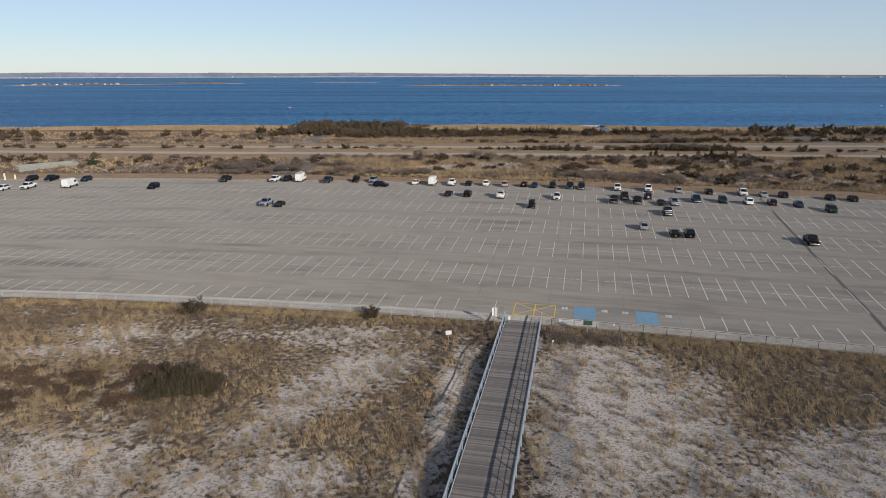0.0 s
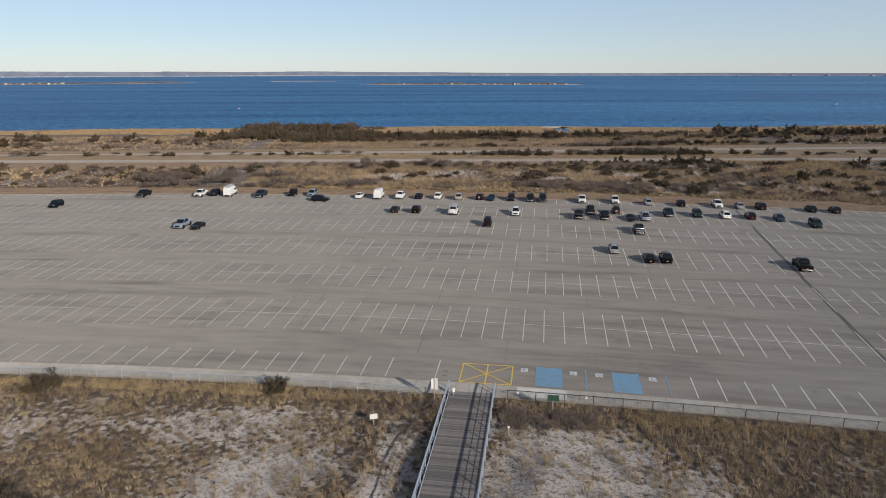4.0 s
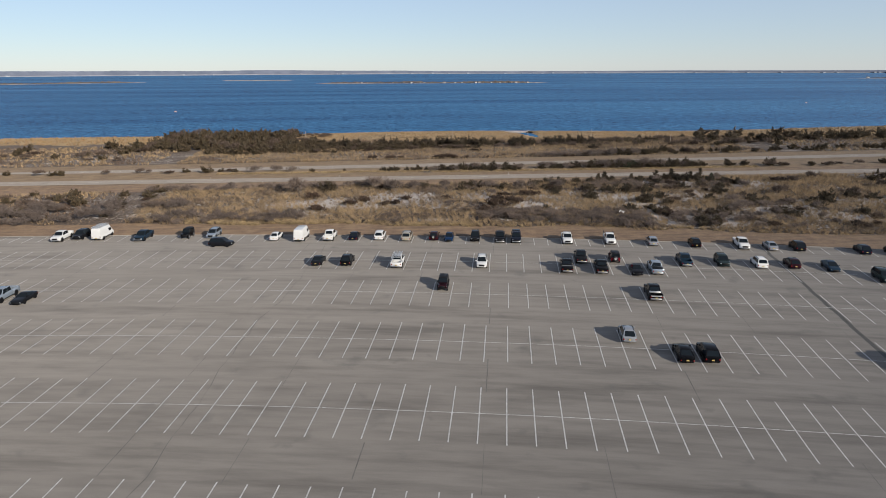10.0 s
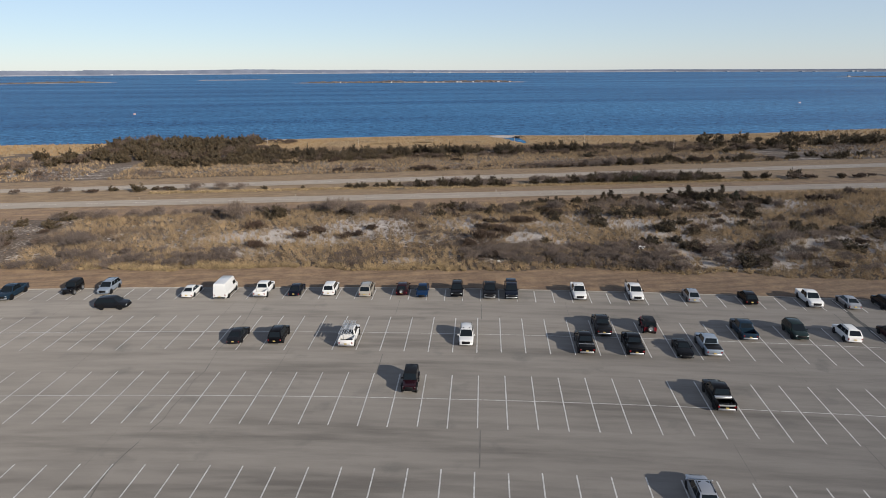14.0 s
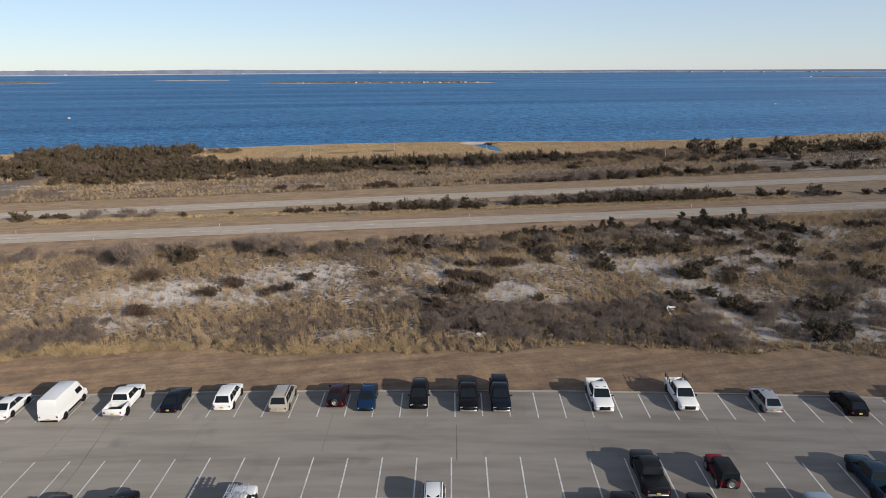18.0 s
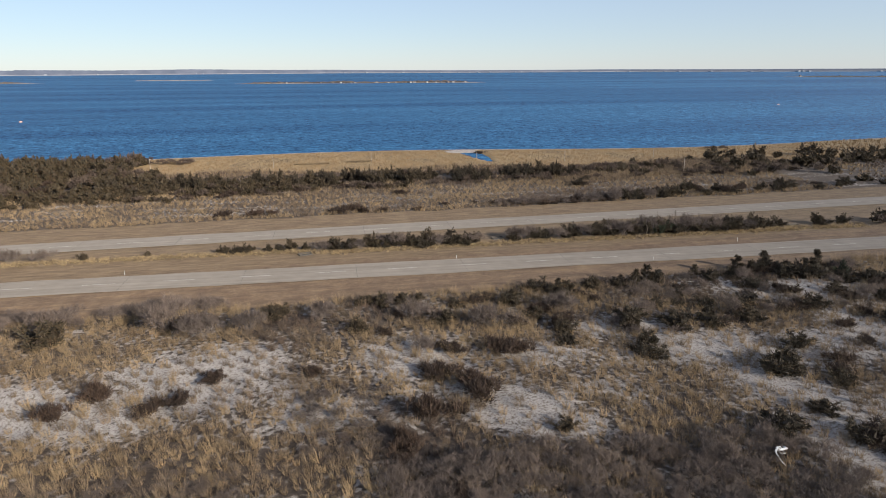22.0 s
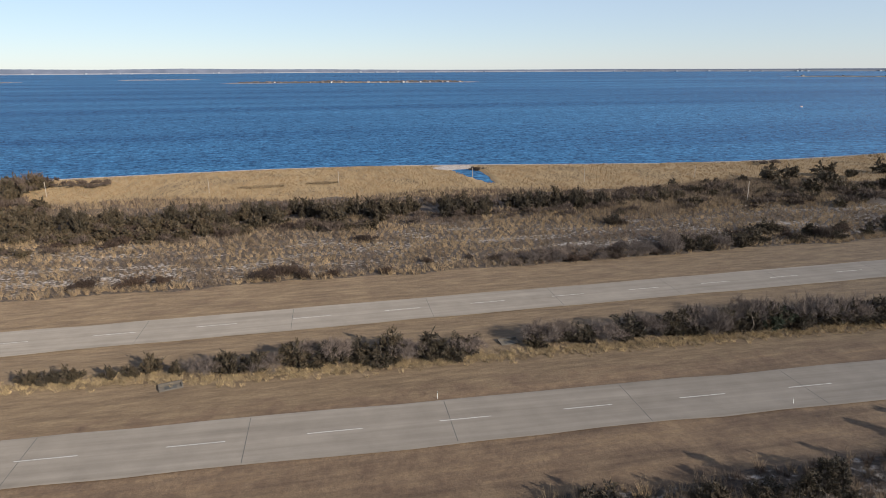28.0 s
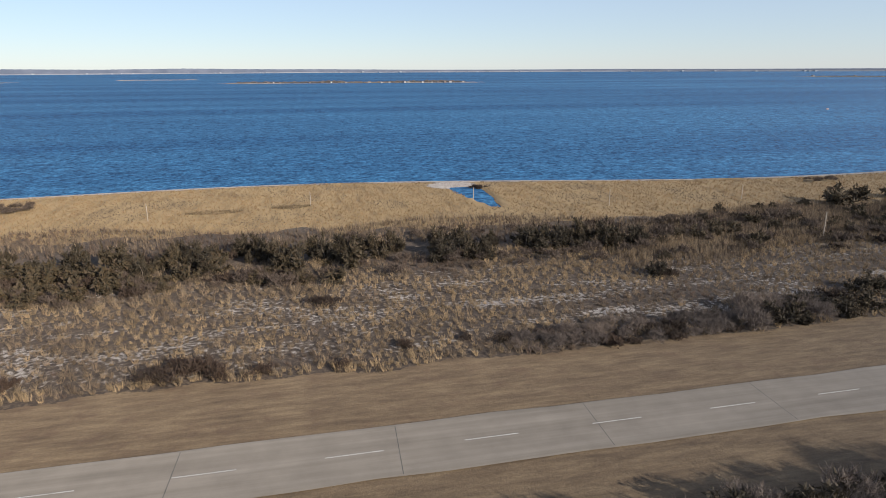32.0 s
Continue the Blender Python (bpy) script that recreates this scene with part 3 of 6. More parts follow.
def deck_pose(s, x=0.0, z=0.0):
    """s metres back along the boardwalk, x across it."""
    return pose(*BW_END, 0, 0, -BW_TURN) @ pose(x, -s, deck_z(s) + z)


def build_boardwalk():
    walkway = tagged(new("boardwalk"), "raised boardwalk of grey weathered planks with metal rails", "boardwalk", kind="structure")
    plank = cuboid("plank", -BW_HALF, BW_HALF, -0.083, 0.083, -0.05, 0.0, WOOD)
    rnd = random.Random(2)
    for n in range(300):
        s = 0.1 + n * BW_PITCH
        child("plank", plank, walkway, at=deck_pose(s, rnd.uniform(-.015, .015), rnd.uniform(-.004, .004)) @ pose(0, 0, 0, rnd.uniform(-.4, .4), 0, rnd.uniform(-.12, .12)))
    rest = np.array([tuple(deck_pose(56.2 + n * BW_PITCH) @ v.co) for n in range(260) for v in plank.vertices])
    base = np.array([tuple(p.vertices) for p in plank.polygons])
    tagged(child("far_planks", fast_mesh("far_planks", rest, np.vstack([base + 8 * n for n in range(260)]), WOOD), walkway), kind="stuff")
    reach = [0.0, 8, 16, 24, 32, 38, 60, 104]
    for side in (-1, 1):
        x = side * (BW_HALF + 0.10)
        child("side_beam", tube("side_beam", [(deck_pose(s, side * (BW_HALF - .12), -.19)).translation for s in reach], 0.13, POST_WOOD, 4), walkway)
        child("kick_rail", tube("kick_rail", [(deck_pose(s, side * (BW_HALF - .06), .10)).translation for s in reach], 0.045, GALV, 4), walkway)
        for h, r in ((0.42, 0.022), (0.72, 0.022)):
            child("mid_rail", tube("mid_rail", [(deck_pose(s, x, h)).translation for s in reach], r, GALV, 5), walkway)
        child("top_rail", tube("top_rail", [(deck_pose(-.6, x, .2)).translation, (deck_pose(-.55, x, .95)).translation] + [(deck_pose(s, x, 1.07)).translation for s in reach], 0.075, GALV, 6), walkway)
        post = cuboid("rail_post", -.045, .045, -.045, .045, -.45, 1.05, GALV)
        pile = cuboid("pile", -.13, .13, -.13, .13, -2.6, -.06, POST_WOOD)
        for n in range(44):
            child("rail_post", post, walkway, at=deck_pose(.2 + n * 2.4, x))
            if n % 2 == 0:
                child("pile", pile, walkway, at=deck_pose(.6 + n * 2.4, side * (BW_HALF - .35), -.1))


def build_fence(a0, a1, r, material, height, pitch, label, mesh_step):
    """A wire fence along the footpath."""
    fence = tagged(new("fence"), label, "fence")
    fence.matrix_basis = Matrix.Translation(ring(r, (a0 + a1) / 2))
    inv = fence.matrix_basis.inverted()
    count = max(2, round((a1 - a0) / pitch))
    post = tube("fence_post", [(0, 0, -.5), (0, 0, height)], 0.035, material)
    stops = [a0 + (a1 - a0) * n / count for n in range(count + 1)]
    for a in stops:
        child("fence_post", post, fence, at=inv @ Matrix.Translation(ring(r, a)))
    child("top_rail", tube("top_rail", [inv @ ring(r, a, height - .02) for a in stops], 0.026, material), fence)
    child("bottom_wire", tube("bottom_wire", [inv @ ring(r, a, .12) for a in stops], 0.012, material, 4), fence)
    step_deg = math.degrees(mesh_step / r)
    quads = []
    for n in range(int((a1 - a0) / step_deg)):
        a = a0 + n * step_deg
        for lean in (1, -1):
            p, q = inv @ ring(r, a, .12), inv @ ring(r, a + lean * step_deg * 4, height - .03)
            t = (q - p).cross(Vector((0, 1, 0))).normalized() * .006
            quads.append([p - t, q - t, q + t, p + t])
    v = np.array([list(p) for q in quads for p in q])
    tagged(child("wire_mesh", fast_mesh("wire_mesh", v, np.arange(len(v)).reshape(-1, 4), material), fence), kind="stuff")


def sign(x, y, turn, panels, post_h, material, label, post=POST_WOOD):
    z = ground_z(x, y)
    s = tagged(new("sign"), label, "sign")
    s.matrix_basis = pose(x, y, z, 0, 0, turn)
    child("post", cuboid("post", -.05, .05, -.05, .05, -.4, post_h, post), s)
    for px, w, z0, z1, t in panels:
        child("panel", cuboid("panel", -w / 2, w / 2, -.02, .02, z0, z1, material), s, at=pose(px, -.09, 0, 0, 0, t))
    return s


build_boardwalk()
build_fence(12.06, 19.5, 623.35, IRON, 1.12, 0.279, "black wire fence with slim posts along the footpath", 0.45)
build_fence(1.0, 10.55, 623.15, GALV, 1.05, 0.279, "pale galvanised wire fence beside the footpath", 0.30)
build_fence(10.70, 11.25, 623.0, GALV, 1.0, 0.275, "short galvanised wire fence by the boardwalk", 0.16)
sign(7.0, 81.6, 8, ((-.24, .30, 1.6, 2.75, 24), (.20, .34, 1.45, 2.75, -20)), 2.6, SIGN_WHITE, "pair of tall white sign panels on a timber post")
sign(19.0, 78.3, -10, ((-.30, .56, 1.55, 2.2, 0), (.30, .56, 1.55, 2.2, 0)), 2.2, SIGN_GREEN, "green double sign panel on a grey post")
sign(0.7, 77.9, 14, ((0, .78, .75, 1.30, 0),), 1.3, SIGN_WHITE, "white notice board standing in the dune grass")
sign(13.9, 74.9, -6, ((0, .22, .98, 1.22, 0),), 1.1, SIGN_WHITE, "small white marker on a thin post", POST_WOOD)
sign(9.1, 82.4, 15, ((0, .30, .65, 1.15, 0),), 1.0, SIGN_WHITE, "small white panel on a post beside the boardwalk")
for a in (12.16, 12.82):
    p = ring(623.30, a)
    q = tagged(new("fence_sign", cuboid("fence_sign", -.11, .11, -.05, -.02, .78, 1.04, SIGN_WHITE)), "small white plate hung on the black wire fence", "sign")
    q.matrix_basis = pose(p.x, p.y, 0, 0, 0, -a)
# white marker posts beside the roads
for x, y in ((58.1, 272.5), (92.0, 263.4), (1.7, 275.6), (114.7, 271.2), (-40.0, 277.4), (150.0, 259.5), (-22.0, 268.0)):
    m = tagged(new("marker_post"), "slim white marker post standing on the road verge", "marker post", group="road marker posts")
    m.matrix_basis = pose(x, y, ground_z(x, y))
    child("post", cuboid("post", -.03, .03, -.015, .015, -.3, .8, SIGN_WHITE), m)
    child("reflector", cuboid("reflector", -.028, .028, -.022, -.016, .66, .78, SIGN_GREEN), m)
DULL = mat_concrete("dull_old_concrete", (0.085, 0.072, 0.058), (0.125, 0.107, 0.087))
# concrete drain inlets set in the median grass
for x, y, turn in ((31.4, 281.2, 14), (69.3, 283.6, 6), (134.4, 279.2, 0)):
    d = tagged(new("drain_inlet"), "low grey concrete drain inlet set in the grass", "drain inlet", group="median drain inlets")
    d.matrix_basis = pose(x, y, ground_z(x, y), 0, 0, turn)
    child("slab", cuboid("slab", -1.2, 1.2, -.7, .45, -.2, .06, DULL), d)
    child("headwall", cuboid("headwall", -1.2, 1.2, .45, .62, -.2, .34, DULL), d)
    for side in (-1, 1):
        child("wing_wall", cuboid("wing_wall", side * 1.12 - .07, side * 1.12 + .07, -.5, .45, -.2, .22, DULL), d)
    child("grate", cuboid("grate", -.6, .6, -.45, .25, .06, .09, TAR), d)
BLEACHED = mat_plain("bleached_timber", (0.36, 0.31, 0.26), 0.85)
# bare poles in the reeds
for x, y, h in ((21.5, 397.9, 4.0), (57.0, 406.0, 3.6), (127.6, 389.0, 4.2), (164.3, 389.4, 3.6), (151.7, 348.8, 5.2), (-20.0, 402.0, 4.2), (97.6, 404.0, 3.2)):
    p = tagged(new("wooden_pole", tube("wooden_pole", [(0, 0, -.5), (.03, 0, h * .5), (0, .04, h)], .09, BLEACHED)), "bleached bare timber pole standing in the reeds", "pole", group="poles in the reeds")
    p.matrix_basis = pose(x, y, ground_z(x, y))
# pale stones at the edge of the dirt strip
for n, (x, y, s) in enumerate(((43.0, 204.4, .42), (52.2, 202.4, .38), (56.4, 200.6, .30), (68.4, 196.8, .48), (25.5, 206.0, .28), (75.8, 193.2, .35), (60.5, 199.9, .3))):
    bm = bmesh.new()
    bmesh.ops.create_icosphere(bm, subdivisions=2, radius=1.0)
    for v in bm.verts:
        v.co *= 0.8 + 0.4 * noise.noise(v.co * 1.3 + Vector((n * 7, 0, 0)))
        v.co.z *= 0.6
    me = bpy.data.meshes.new("boulder")
    bm.to_mesh(me)
    bm.free()
    me.materials.append(ROCK)
    b = tagged(new("boulder", me), "pale rounded boulder lying at the dirt edge", "boulder", group="edge boulders")
    b.matrix_basis = pose(x, y, ground_z(x, y) + s * .2, 0, 0, n * 51) @ Matrix.Diagonal((s, s * .8, s, 1))
# low walled enclosure and cream bollards at the far end
enc = tagged(new("enclosure"), "low pale grey-green walled enclosure among shrubs", "enclosure")
enc.matrix_basis = pose(-141.5, 228.5, 0.0, 0, 0, 42)
WALLPAINT = mat_plain("pale_grey_green_wall", (0.20, 0.21, 0.19), 0.8)
for x0, x1, y0, y1 in ((-9, 9, -3.5, -3.25), (-9, 9, 3.25, 3.5), (-9.25, -9, -3.5, 3.5), (9, 9.25, -3.5, 3.5)):
    child("wall", cuboid("wall", x0, x1, y0, y1, -.5, 1.9, WALLPAINT), enc)
child("cover", cuboid("cover", -8.95, 8.95, -3.2, 3.2, 1.2, 1.4, WALLPAINT), enc)
CREAM = mat_plain("cream_bollard_paint", (0.58, 0.50, 0.34), 0.6)
for x, y, h in ((-144.0, 205.5, 1.6), (-141.0, 204.5, 2.2), (-138.8, 206.2, 1.5)):
    b = tagged(new("bollard", tube("bollard", [(0, 0, -.3), (0, 0, h)], .28, CREAM, 10)), "stout cream bollard on the dirt strip", "bollard", group="bollards")
    b.matrix_basis = pose(x, y, ground_z(x, y))


# ---- the bay: low islands, houses and the far shore ----
def mat_haze(name, lo, hi, scale):
    m = Nodes(name, 0.95)
    return m.colour(m.mix(m.ramp(m.noise(scale, 4, 0.6), (0.35, 0.0), (0.65, 1.0)), lo, hi)).mat


ISLE_SAND = mat_haze("island_sand", (0.20, 0.165, 0.135), (0.30, 0.255, 0.21), 0.02)
ISLE_SCRUB = mat_haze("island_scrub", (0.045, 0.042, 0.045), (0.090, 0.075, 0.066), 0.03)
# Distance haze is put into the mainland's base colours, pale and bluish.
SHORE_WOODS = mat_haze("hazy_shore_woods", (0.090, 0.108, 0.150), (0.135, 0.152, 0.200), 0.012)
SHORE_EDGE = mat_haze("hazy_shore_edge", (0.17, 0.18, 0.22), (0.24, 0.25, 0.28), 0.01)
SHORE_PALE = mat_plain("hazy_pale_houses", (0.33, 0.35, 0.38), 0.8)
HOUSE_WALLS = [mat_plain("white_house_wall", (0.55, 0.54, 0.52), 0.7), mat_plain("grey_house_wall", (0.34, 0.32, 0.31), 0.7), mat_plain("brown_house_wall", (0.17, 0.13, 0.11), 0.7)]
HOUSE_ROOF = mat_plain("dark_house_roof", (0.10, 0.09, 0.09), 0.8)


def ridge(name, a, b, depth, heights, material, seed, base=-1.6, n=90, even=False):
    """A long low hump of land between two plan points with an uneven skyline."""
    rs = np.random.RandomState(seed)
    a, b = np.array(a, float), np.array(b, float)
    d = (b - a) / np.linalg.norm(b - a)
    side = np.array([-d[1], d[0]])
    u = np.linspace(0, 1, n + 1)
    hgt = np.interp(u, np.linspace(0, 1, len(heights)), heights) * ((0.975 + 0.05 * rs.rand(n + 1)) if even else (0.75 + 0.5 * rs.rand(n + 1)))
    taper = np.clip(np.minimum(u, 1 - u) * 12, 1.0 if even else 0.02, 1)
    prof = ((0.0, 0.0), (0.12, 0.8), (0.4, 1.0), (0.7, 0.9), (1.0, 0.0))
    rows = []
    for w, h in prof:
        wob = rs.normal(0, 0.0 if even else depth * 0.03, n + 1)
        p = a + (b - a) * u[:, None] + side * ((w - .5) * depth * taper + wob)[:, None]
        rows.append(np.c_[p, base + h * hgt * taper])
    v = np.stack(rows, 1).reshape(-1, 3)
    m = len(prof)
    i = (np.arange(n)[:, None] * m + np.arange(m - 1)[None, :]).ravel()
    return fast_mesh(name, v, np.stack([i, i + m, i + m + 1, i + 1], 1), material, even)


def house(x, y, s, wall, turn):
    h = tagged(new("house"), f"small {('white', 'grey', 'brown')[wall]} shore house with a dark gable roof", "house", group="houses on the islands")
    h.matrix_basis = pose(x, y, -.9, 0, 0, turn) @ Matrix.Diagonal((s, s, s, 1))
    child("wall", cuboid("wall", -5, 5, -4, 4, -1, 4.4, HOUSE_WALLS[wall]), h)
    v = [(-5.4, -4.4, 4.3), (5.4, -4.4, 4.3), (5.4, 4.4, 4.3), (-5.4, 4.4, 4.3), (-5.4, 0, 7.0), (5.4, 0, 7.0)]
    me = bpy.data.meshes.new("roof")
    me.from_pydata(v, [], [(0, 1, 5, 4), (2, 3, 4, 5), (0, 4, 3), (1, 2, 5), (3, 2, 1, 0)])
    me.materials.append(HOUSE_ROOF)
    child("roof", me, h)


rnd = random.Random(12)
ISLES = (((-128, 1760), (480, 1668), 46, 0.9, 5.2), ((-448, 2262), (-214, 2250), 36, 1.4, 1.6), ((-1190, 1736), (-600, 2070), 60, 0.9, 5.0), ((1500, 1990), (2300, 1500), 60, 1.2, 4.4))
for n, ((x0, y0), (x1, y1), depth, low, high) in enumerate(ISLES):
    isle = tagged(new("island", ridge("island", (x0, y0), (x1, y1), depth, (low,), ISLE_SAND, 30 + n)), "low sandy island across the bay", "island", kind="structure")
    d = Vector((x1 - x0, y1 - y0)).normalized()
    q = Vector((-d.y, d.x)) * depth * -0.12
    tagged(child("scrub", ridge("scrub", (x0 + 12 * d.x + q.x, y0 + 12 * d.y + q.y), (x1 - 30 * d.x + q.x, y1 - 30 * d.y + q.y), depth * .5, (1.5, high * .8, high * .6, high, high * .5, high * .9, high, 2.0), ISLE_SCRUB, 50 + n, n=160), isle), kind="stuff")
for n in range(26):
    u = .12 + .80 * (n + rnd.uniform(.05, .95)) / 26
    house(-110 + 570 * u, 1748 - 90 * u + rnd.uniform(-12, 2), rnd.uniform(.34, .60), rnd.choice((0, 1, 1, 2, 2)), rnd.uniform(-30, 30))
for n in range(16):
    u = n / 40 + rnd.uniform(0, .02)
    house(-1120 + 520 * u, 1764 + 300 * u + rnd.uniform(-16, 0), rnd.uniform(.5, .9), rnd.choice((0, 1, 2)), rnd.uniform(-30, 30))
for n in range(4):
    house(1560 + 90 * n, 1945 - 60 * n, .7, (1, 2, 2, 1)[n], 20 * n)

# the mainland beyond the bay
arc = [(-4300, 2300), (-3000, 3500), (-1500, 4250), (300, 4560), (2100, 4120), (3600, 3000), (4500, 1500)]
tops = ((24, 27, 29, 30), (30, 27, 33, 30, 28), (31, 26, 30, 24, 22), (21, 16, 15, 17), (16, 15, 16, 17), (18, 19, 17, 15))
for n in range(6):
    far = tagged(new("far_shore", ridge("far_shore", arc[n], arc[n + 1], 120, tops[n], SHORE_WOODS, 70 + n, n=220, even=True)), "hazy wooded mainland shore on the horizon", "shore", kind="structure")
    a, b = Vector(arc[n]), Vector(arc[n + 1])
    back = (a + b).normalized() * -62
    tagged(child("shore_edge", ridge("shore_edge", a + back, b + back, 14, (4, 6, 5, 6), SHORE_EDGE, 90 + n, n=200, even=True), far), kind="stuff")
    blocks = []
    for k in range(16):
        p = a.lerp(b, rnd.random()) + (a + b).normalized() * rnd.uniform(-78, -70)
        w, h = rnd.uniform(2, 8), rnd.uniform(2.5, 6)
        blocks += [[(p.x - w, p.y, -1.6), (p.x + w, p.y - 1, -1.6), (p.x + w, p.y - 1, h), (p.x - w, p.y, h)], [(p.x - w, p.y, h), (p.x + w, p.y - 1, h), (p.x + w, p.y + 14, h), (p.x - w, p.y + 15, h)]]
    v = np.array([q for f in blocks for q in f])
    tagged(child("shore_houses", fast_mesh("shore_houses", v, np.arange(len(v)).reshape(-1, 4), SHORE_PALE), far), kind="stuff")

# floats on the bay and litter in the brush
FLOAT_RED = mat_plain("faded_red_float", (0.52, 0.36, 0.32), 0.6)
for x, y in ((-153.5, 655.0), (457.0, 682.0)):
    b = tagged(new("buoy", tube("buoy", [(0, 0, -.8), (0, 0, .5)], .9, FLOAT_RED, 10)), "small faded red mooring buoy on the water", "buoy", group="buoys")
    b.matrix_basis = pose(x, y, -1.0)
PLASTIC = mat_plain("white_plastic", (0.62, 0.63, 0.64), 0.45)
litter = tagged(new("litter"), "white plastic litter caught in bare brush", "litter")
litter.matrix_basis = pose(70.9, 205.7, ground_z(70.9, 205.7) + 1.0, 25, 10, 30)
child("ring", tube("ring", [(.38 * math.cos(k * .628), .38 * math.sin(k * .628), .08 * math.sin(k * 1.9)) for k in range(11)], .07, PLASTIC, 6), litter)
child("sheet", tube("sheet", [(-.9, .1, 0), (-.5, .25, .22), (-.2, .05, .1), (.5, -.2, .3), (.8, .1, .1)], .10, PLASTIC, 5), litter)
child("cord", tube("cord", [(-.9, .1, 0), (-1.0, -.6, -.2), (-.7, -1.1, -.4)], .05, PLASTIC, 5), litter)


# ---- plants ----
GOLD = mat_blade("golden_dune_grass", (0.173, 0.125, 0.075), (0.252, 0.187, 0.116), (0.335, 0.254, 0.162), (0.205, 0.151, 0.092))
STRAW = mat_blade("tan_dune_grass", (0.099, 0.072, 0.050), (0.178, 0.134, 0.094), (0.263, 0.203, 0.144), (0.131, 0.097, 0.068))
RUST = mat_blade("brown_heath", (0.072, 0.050, 0.040), (0.110, 0.078, 0.061), (0.153, 0.113, 0.088))
KHAKI = mat_blade("khaki_dune_grass", (0.166, 0.126, 0.078), (0.239, 0.185, 0.118), (0.320, 0.254, 0.167), (0.191, 0.146, 0.093))
KHAKI_DARK = mat_blade("dull_dune_grass", (0.101, 0.076, 0.048), (0.171, 0.131, 0.083), (0.243, 0.189, 0.124), (0.126, 0.095, 0.061))
LUSH = mat_blade("lush_golden_grass", (0.235, 0.178, 0.102), (0.318, 0.246, 0.146), (0.388, 0.306, 0.190))
REED = mat_blade("pale_reeds", (0.209, 0.136, 0.070), (0.257, 0.171, 0.091), (0.299, 0.203, 0.113), clump=0.15)
RUSTREED = mat_blade("brown_reeds", (0.099, 0.072, 0.054), (0.135, 0.101, 0.076), (0.171, 0.130, 0.097), clump=0.5)


def grass(name, label, xs, ys, size, width, blades, spread, material, seed):
    """Tufts of bent blades at plan points; size is each tuft's height."""
    rs = np.random.RandomState(seed)
    n = len(xs)
    zs = plan_zones(xs, ys)[3]
    k = blades
    ang = rs.rand(n, k) * 2 * np.pi
    rad = rs.rand(n, k) ** .5 * spread * size[:, None] * .45
    bx, by = xs[:, None] + np.cos(ang) * rad, ys[:, None] + np.sin(ang) * rad
    out = ang + rs.normal(0, .6, (n, k))
    lean = (0.15 + 0.75 * rs.rand(n, k)) * spread * size[:, None]
    hgt = size[:, None] * (0.65 + 0.5 * rs.rand(n, k))
    # a light wind bends all blades one way
    tx, ty = bx + np.cos(out) * lean - .12 * hgt, by + np.sin(out) * lean + .05 * hgt
    w = width * (0.6 + 0.8 * rs.rand(n, k))
    face = rs.rand(n, k) * np.pi
    dx, dy = np.cos(face) * w / 2, np.sin(face) * w / 2
    z0 = np.repeat(zs[:, None], k, 1) - .05
    tri = np.empty((n, k, 3, 3), np.float32)
    tri[..., 0, :] = np.stack([bx - dx, by - dy, z0], -1)
    tri[..., 1, :] = np.stack([bx + dx, by + dy, z0], -1)
    tri[..., 2, :] = np.stack([tx, ty, z0 + hgt], -1)
    v = tri.reshape(-1, 3)
    me = fast_mesh(name, v, np.arange(len(v)).reshape(-1, 3), material)
    shade = np.clip(.5 + .27 * rs.normal(0, 1, n), 0, 1).astype(np.float32)
    me.attributes.new("tuft", "FLOAT", "POINT").data.foreach_set("value", np.repeat(shade, k * 3))
    return tagged(new(name, me), label, "grass", kind="stuff")


def scatter(count, x0, x1, y0, y1, share, seed):
    """Plan points in a box, kept by a share between 0 and 1."""
    rs = np.random.RandomState(seed)
    x, y = x0 + rs.rand(count) * (x1 - x0), y0 + rs.rand(count) * (y1 - y0)
    keep = rs.rand(count) < share(x, y)
    return x[keep], y[keep], rs


def off_boardwalk(x, y):
    a = radians(BW_TURN)
    across = (x - BW_END.x) * math.cos(a) - (y - BW_END.y) * math.sin(a)
    return (np.abs(across) > BW_HALF + .35) | (y > 84.5)


def share_front(x, y):
    sand, dirt, reed, z, front = plan_zones(x, y)[:5]
    r = np.hypot(x - CX, y - CY)
    return np.where((front > .5) & (r < 622.9) & off_boardwalk(x, y), np.clip(1.14 - 0.88 * sand, 0.26, 1), 0)


def share_belt(x, y):
    zone = plan_zones(x, y)
    return np.where(zone[5] > .5, np.clip(1.24 - .88 * zone[0], .32, 1), 0)


def share_back(x, y):
    zone = plan_zones(x, y)
    return np.where((zone[7] > .5) & (zone[8] < .5), np.clip(1.05 - .65 * zone[0], .4, 1), 0)


def share_reed(x, y):
    zone = plan_zones(x, y)
    inlet = (np.abs(x - 101) < 4.4) & (y > 395)
    return np.where((zone[8] > .45) & (y < shore_y(x) - 6.5) & (zone[3] > -1.25) & ~inlet & (np.hypot((x - 97) / 1.4, y - 426) > 5.6), 1.0, 0)


def tone_split(x, y, seed):
    """Which tufts are golden, which are brown: in drifts."""
    return LAT_C(x + seed * 31, y, 13.0, 3)


def field(label, count, box, share, tall, width, blades, spread, seed, mats=(GOLD, STRAW, RUST), cut=(.56, .40)):
    x, y, rs = scatter(count, *box, share, seed)
    shades(label, x, y, tall * (0.55 + 0.8 * rs.rand(len(x))), rs, width, blades, spread, seed, mats, cut)


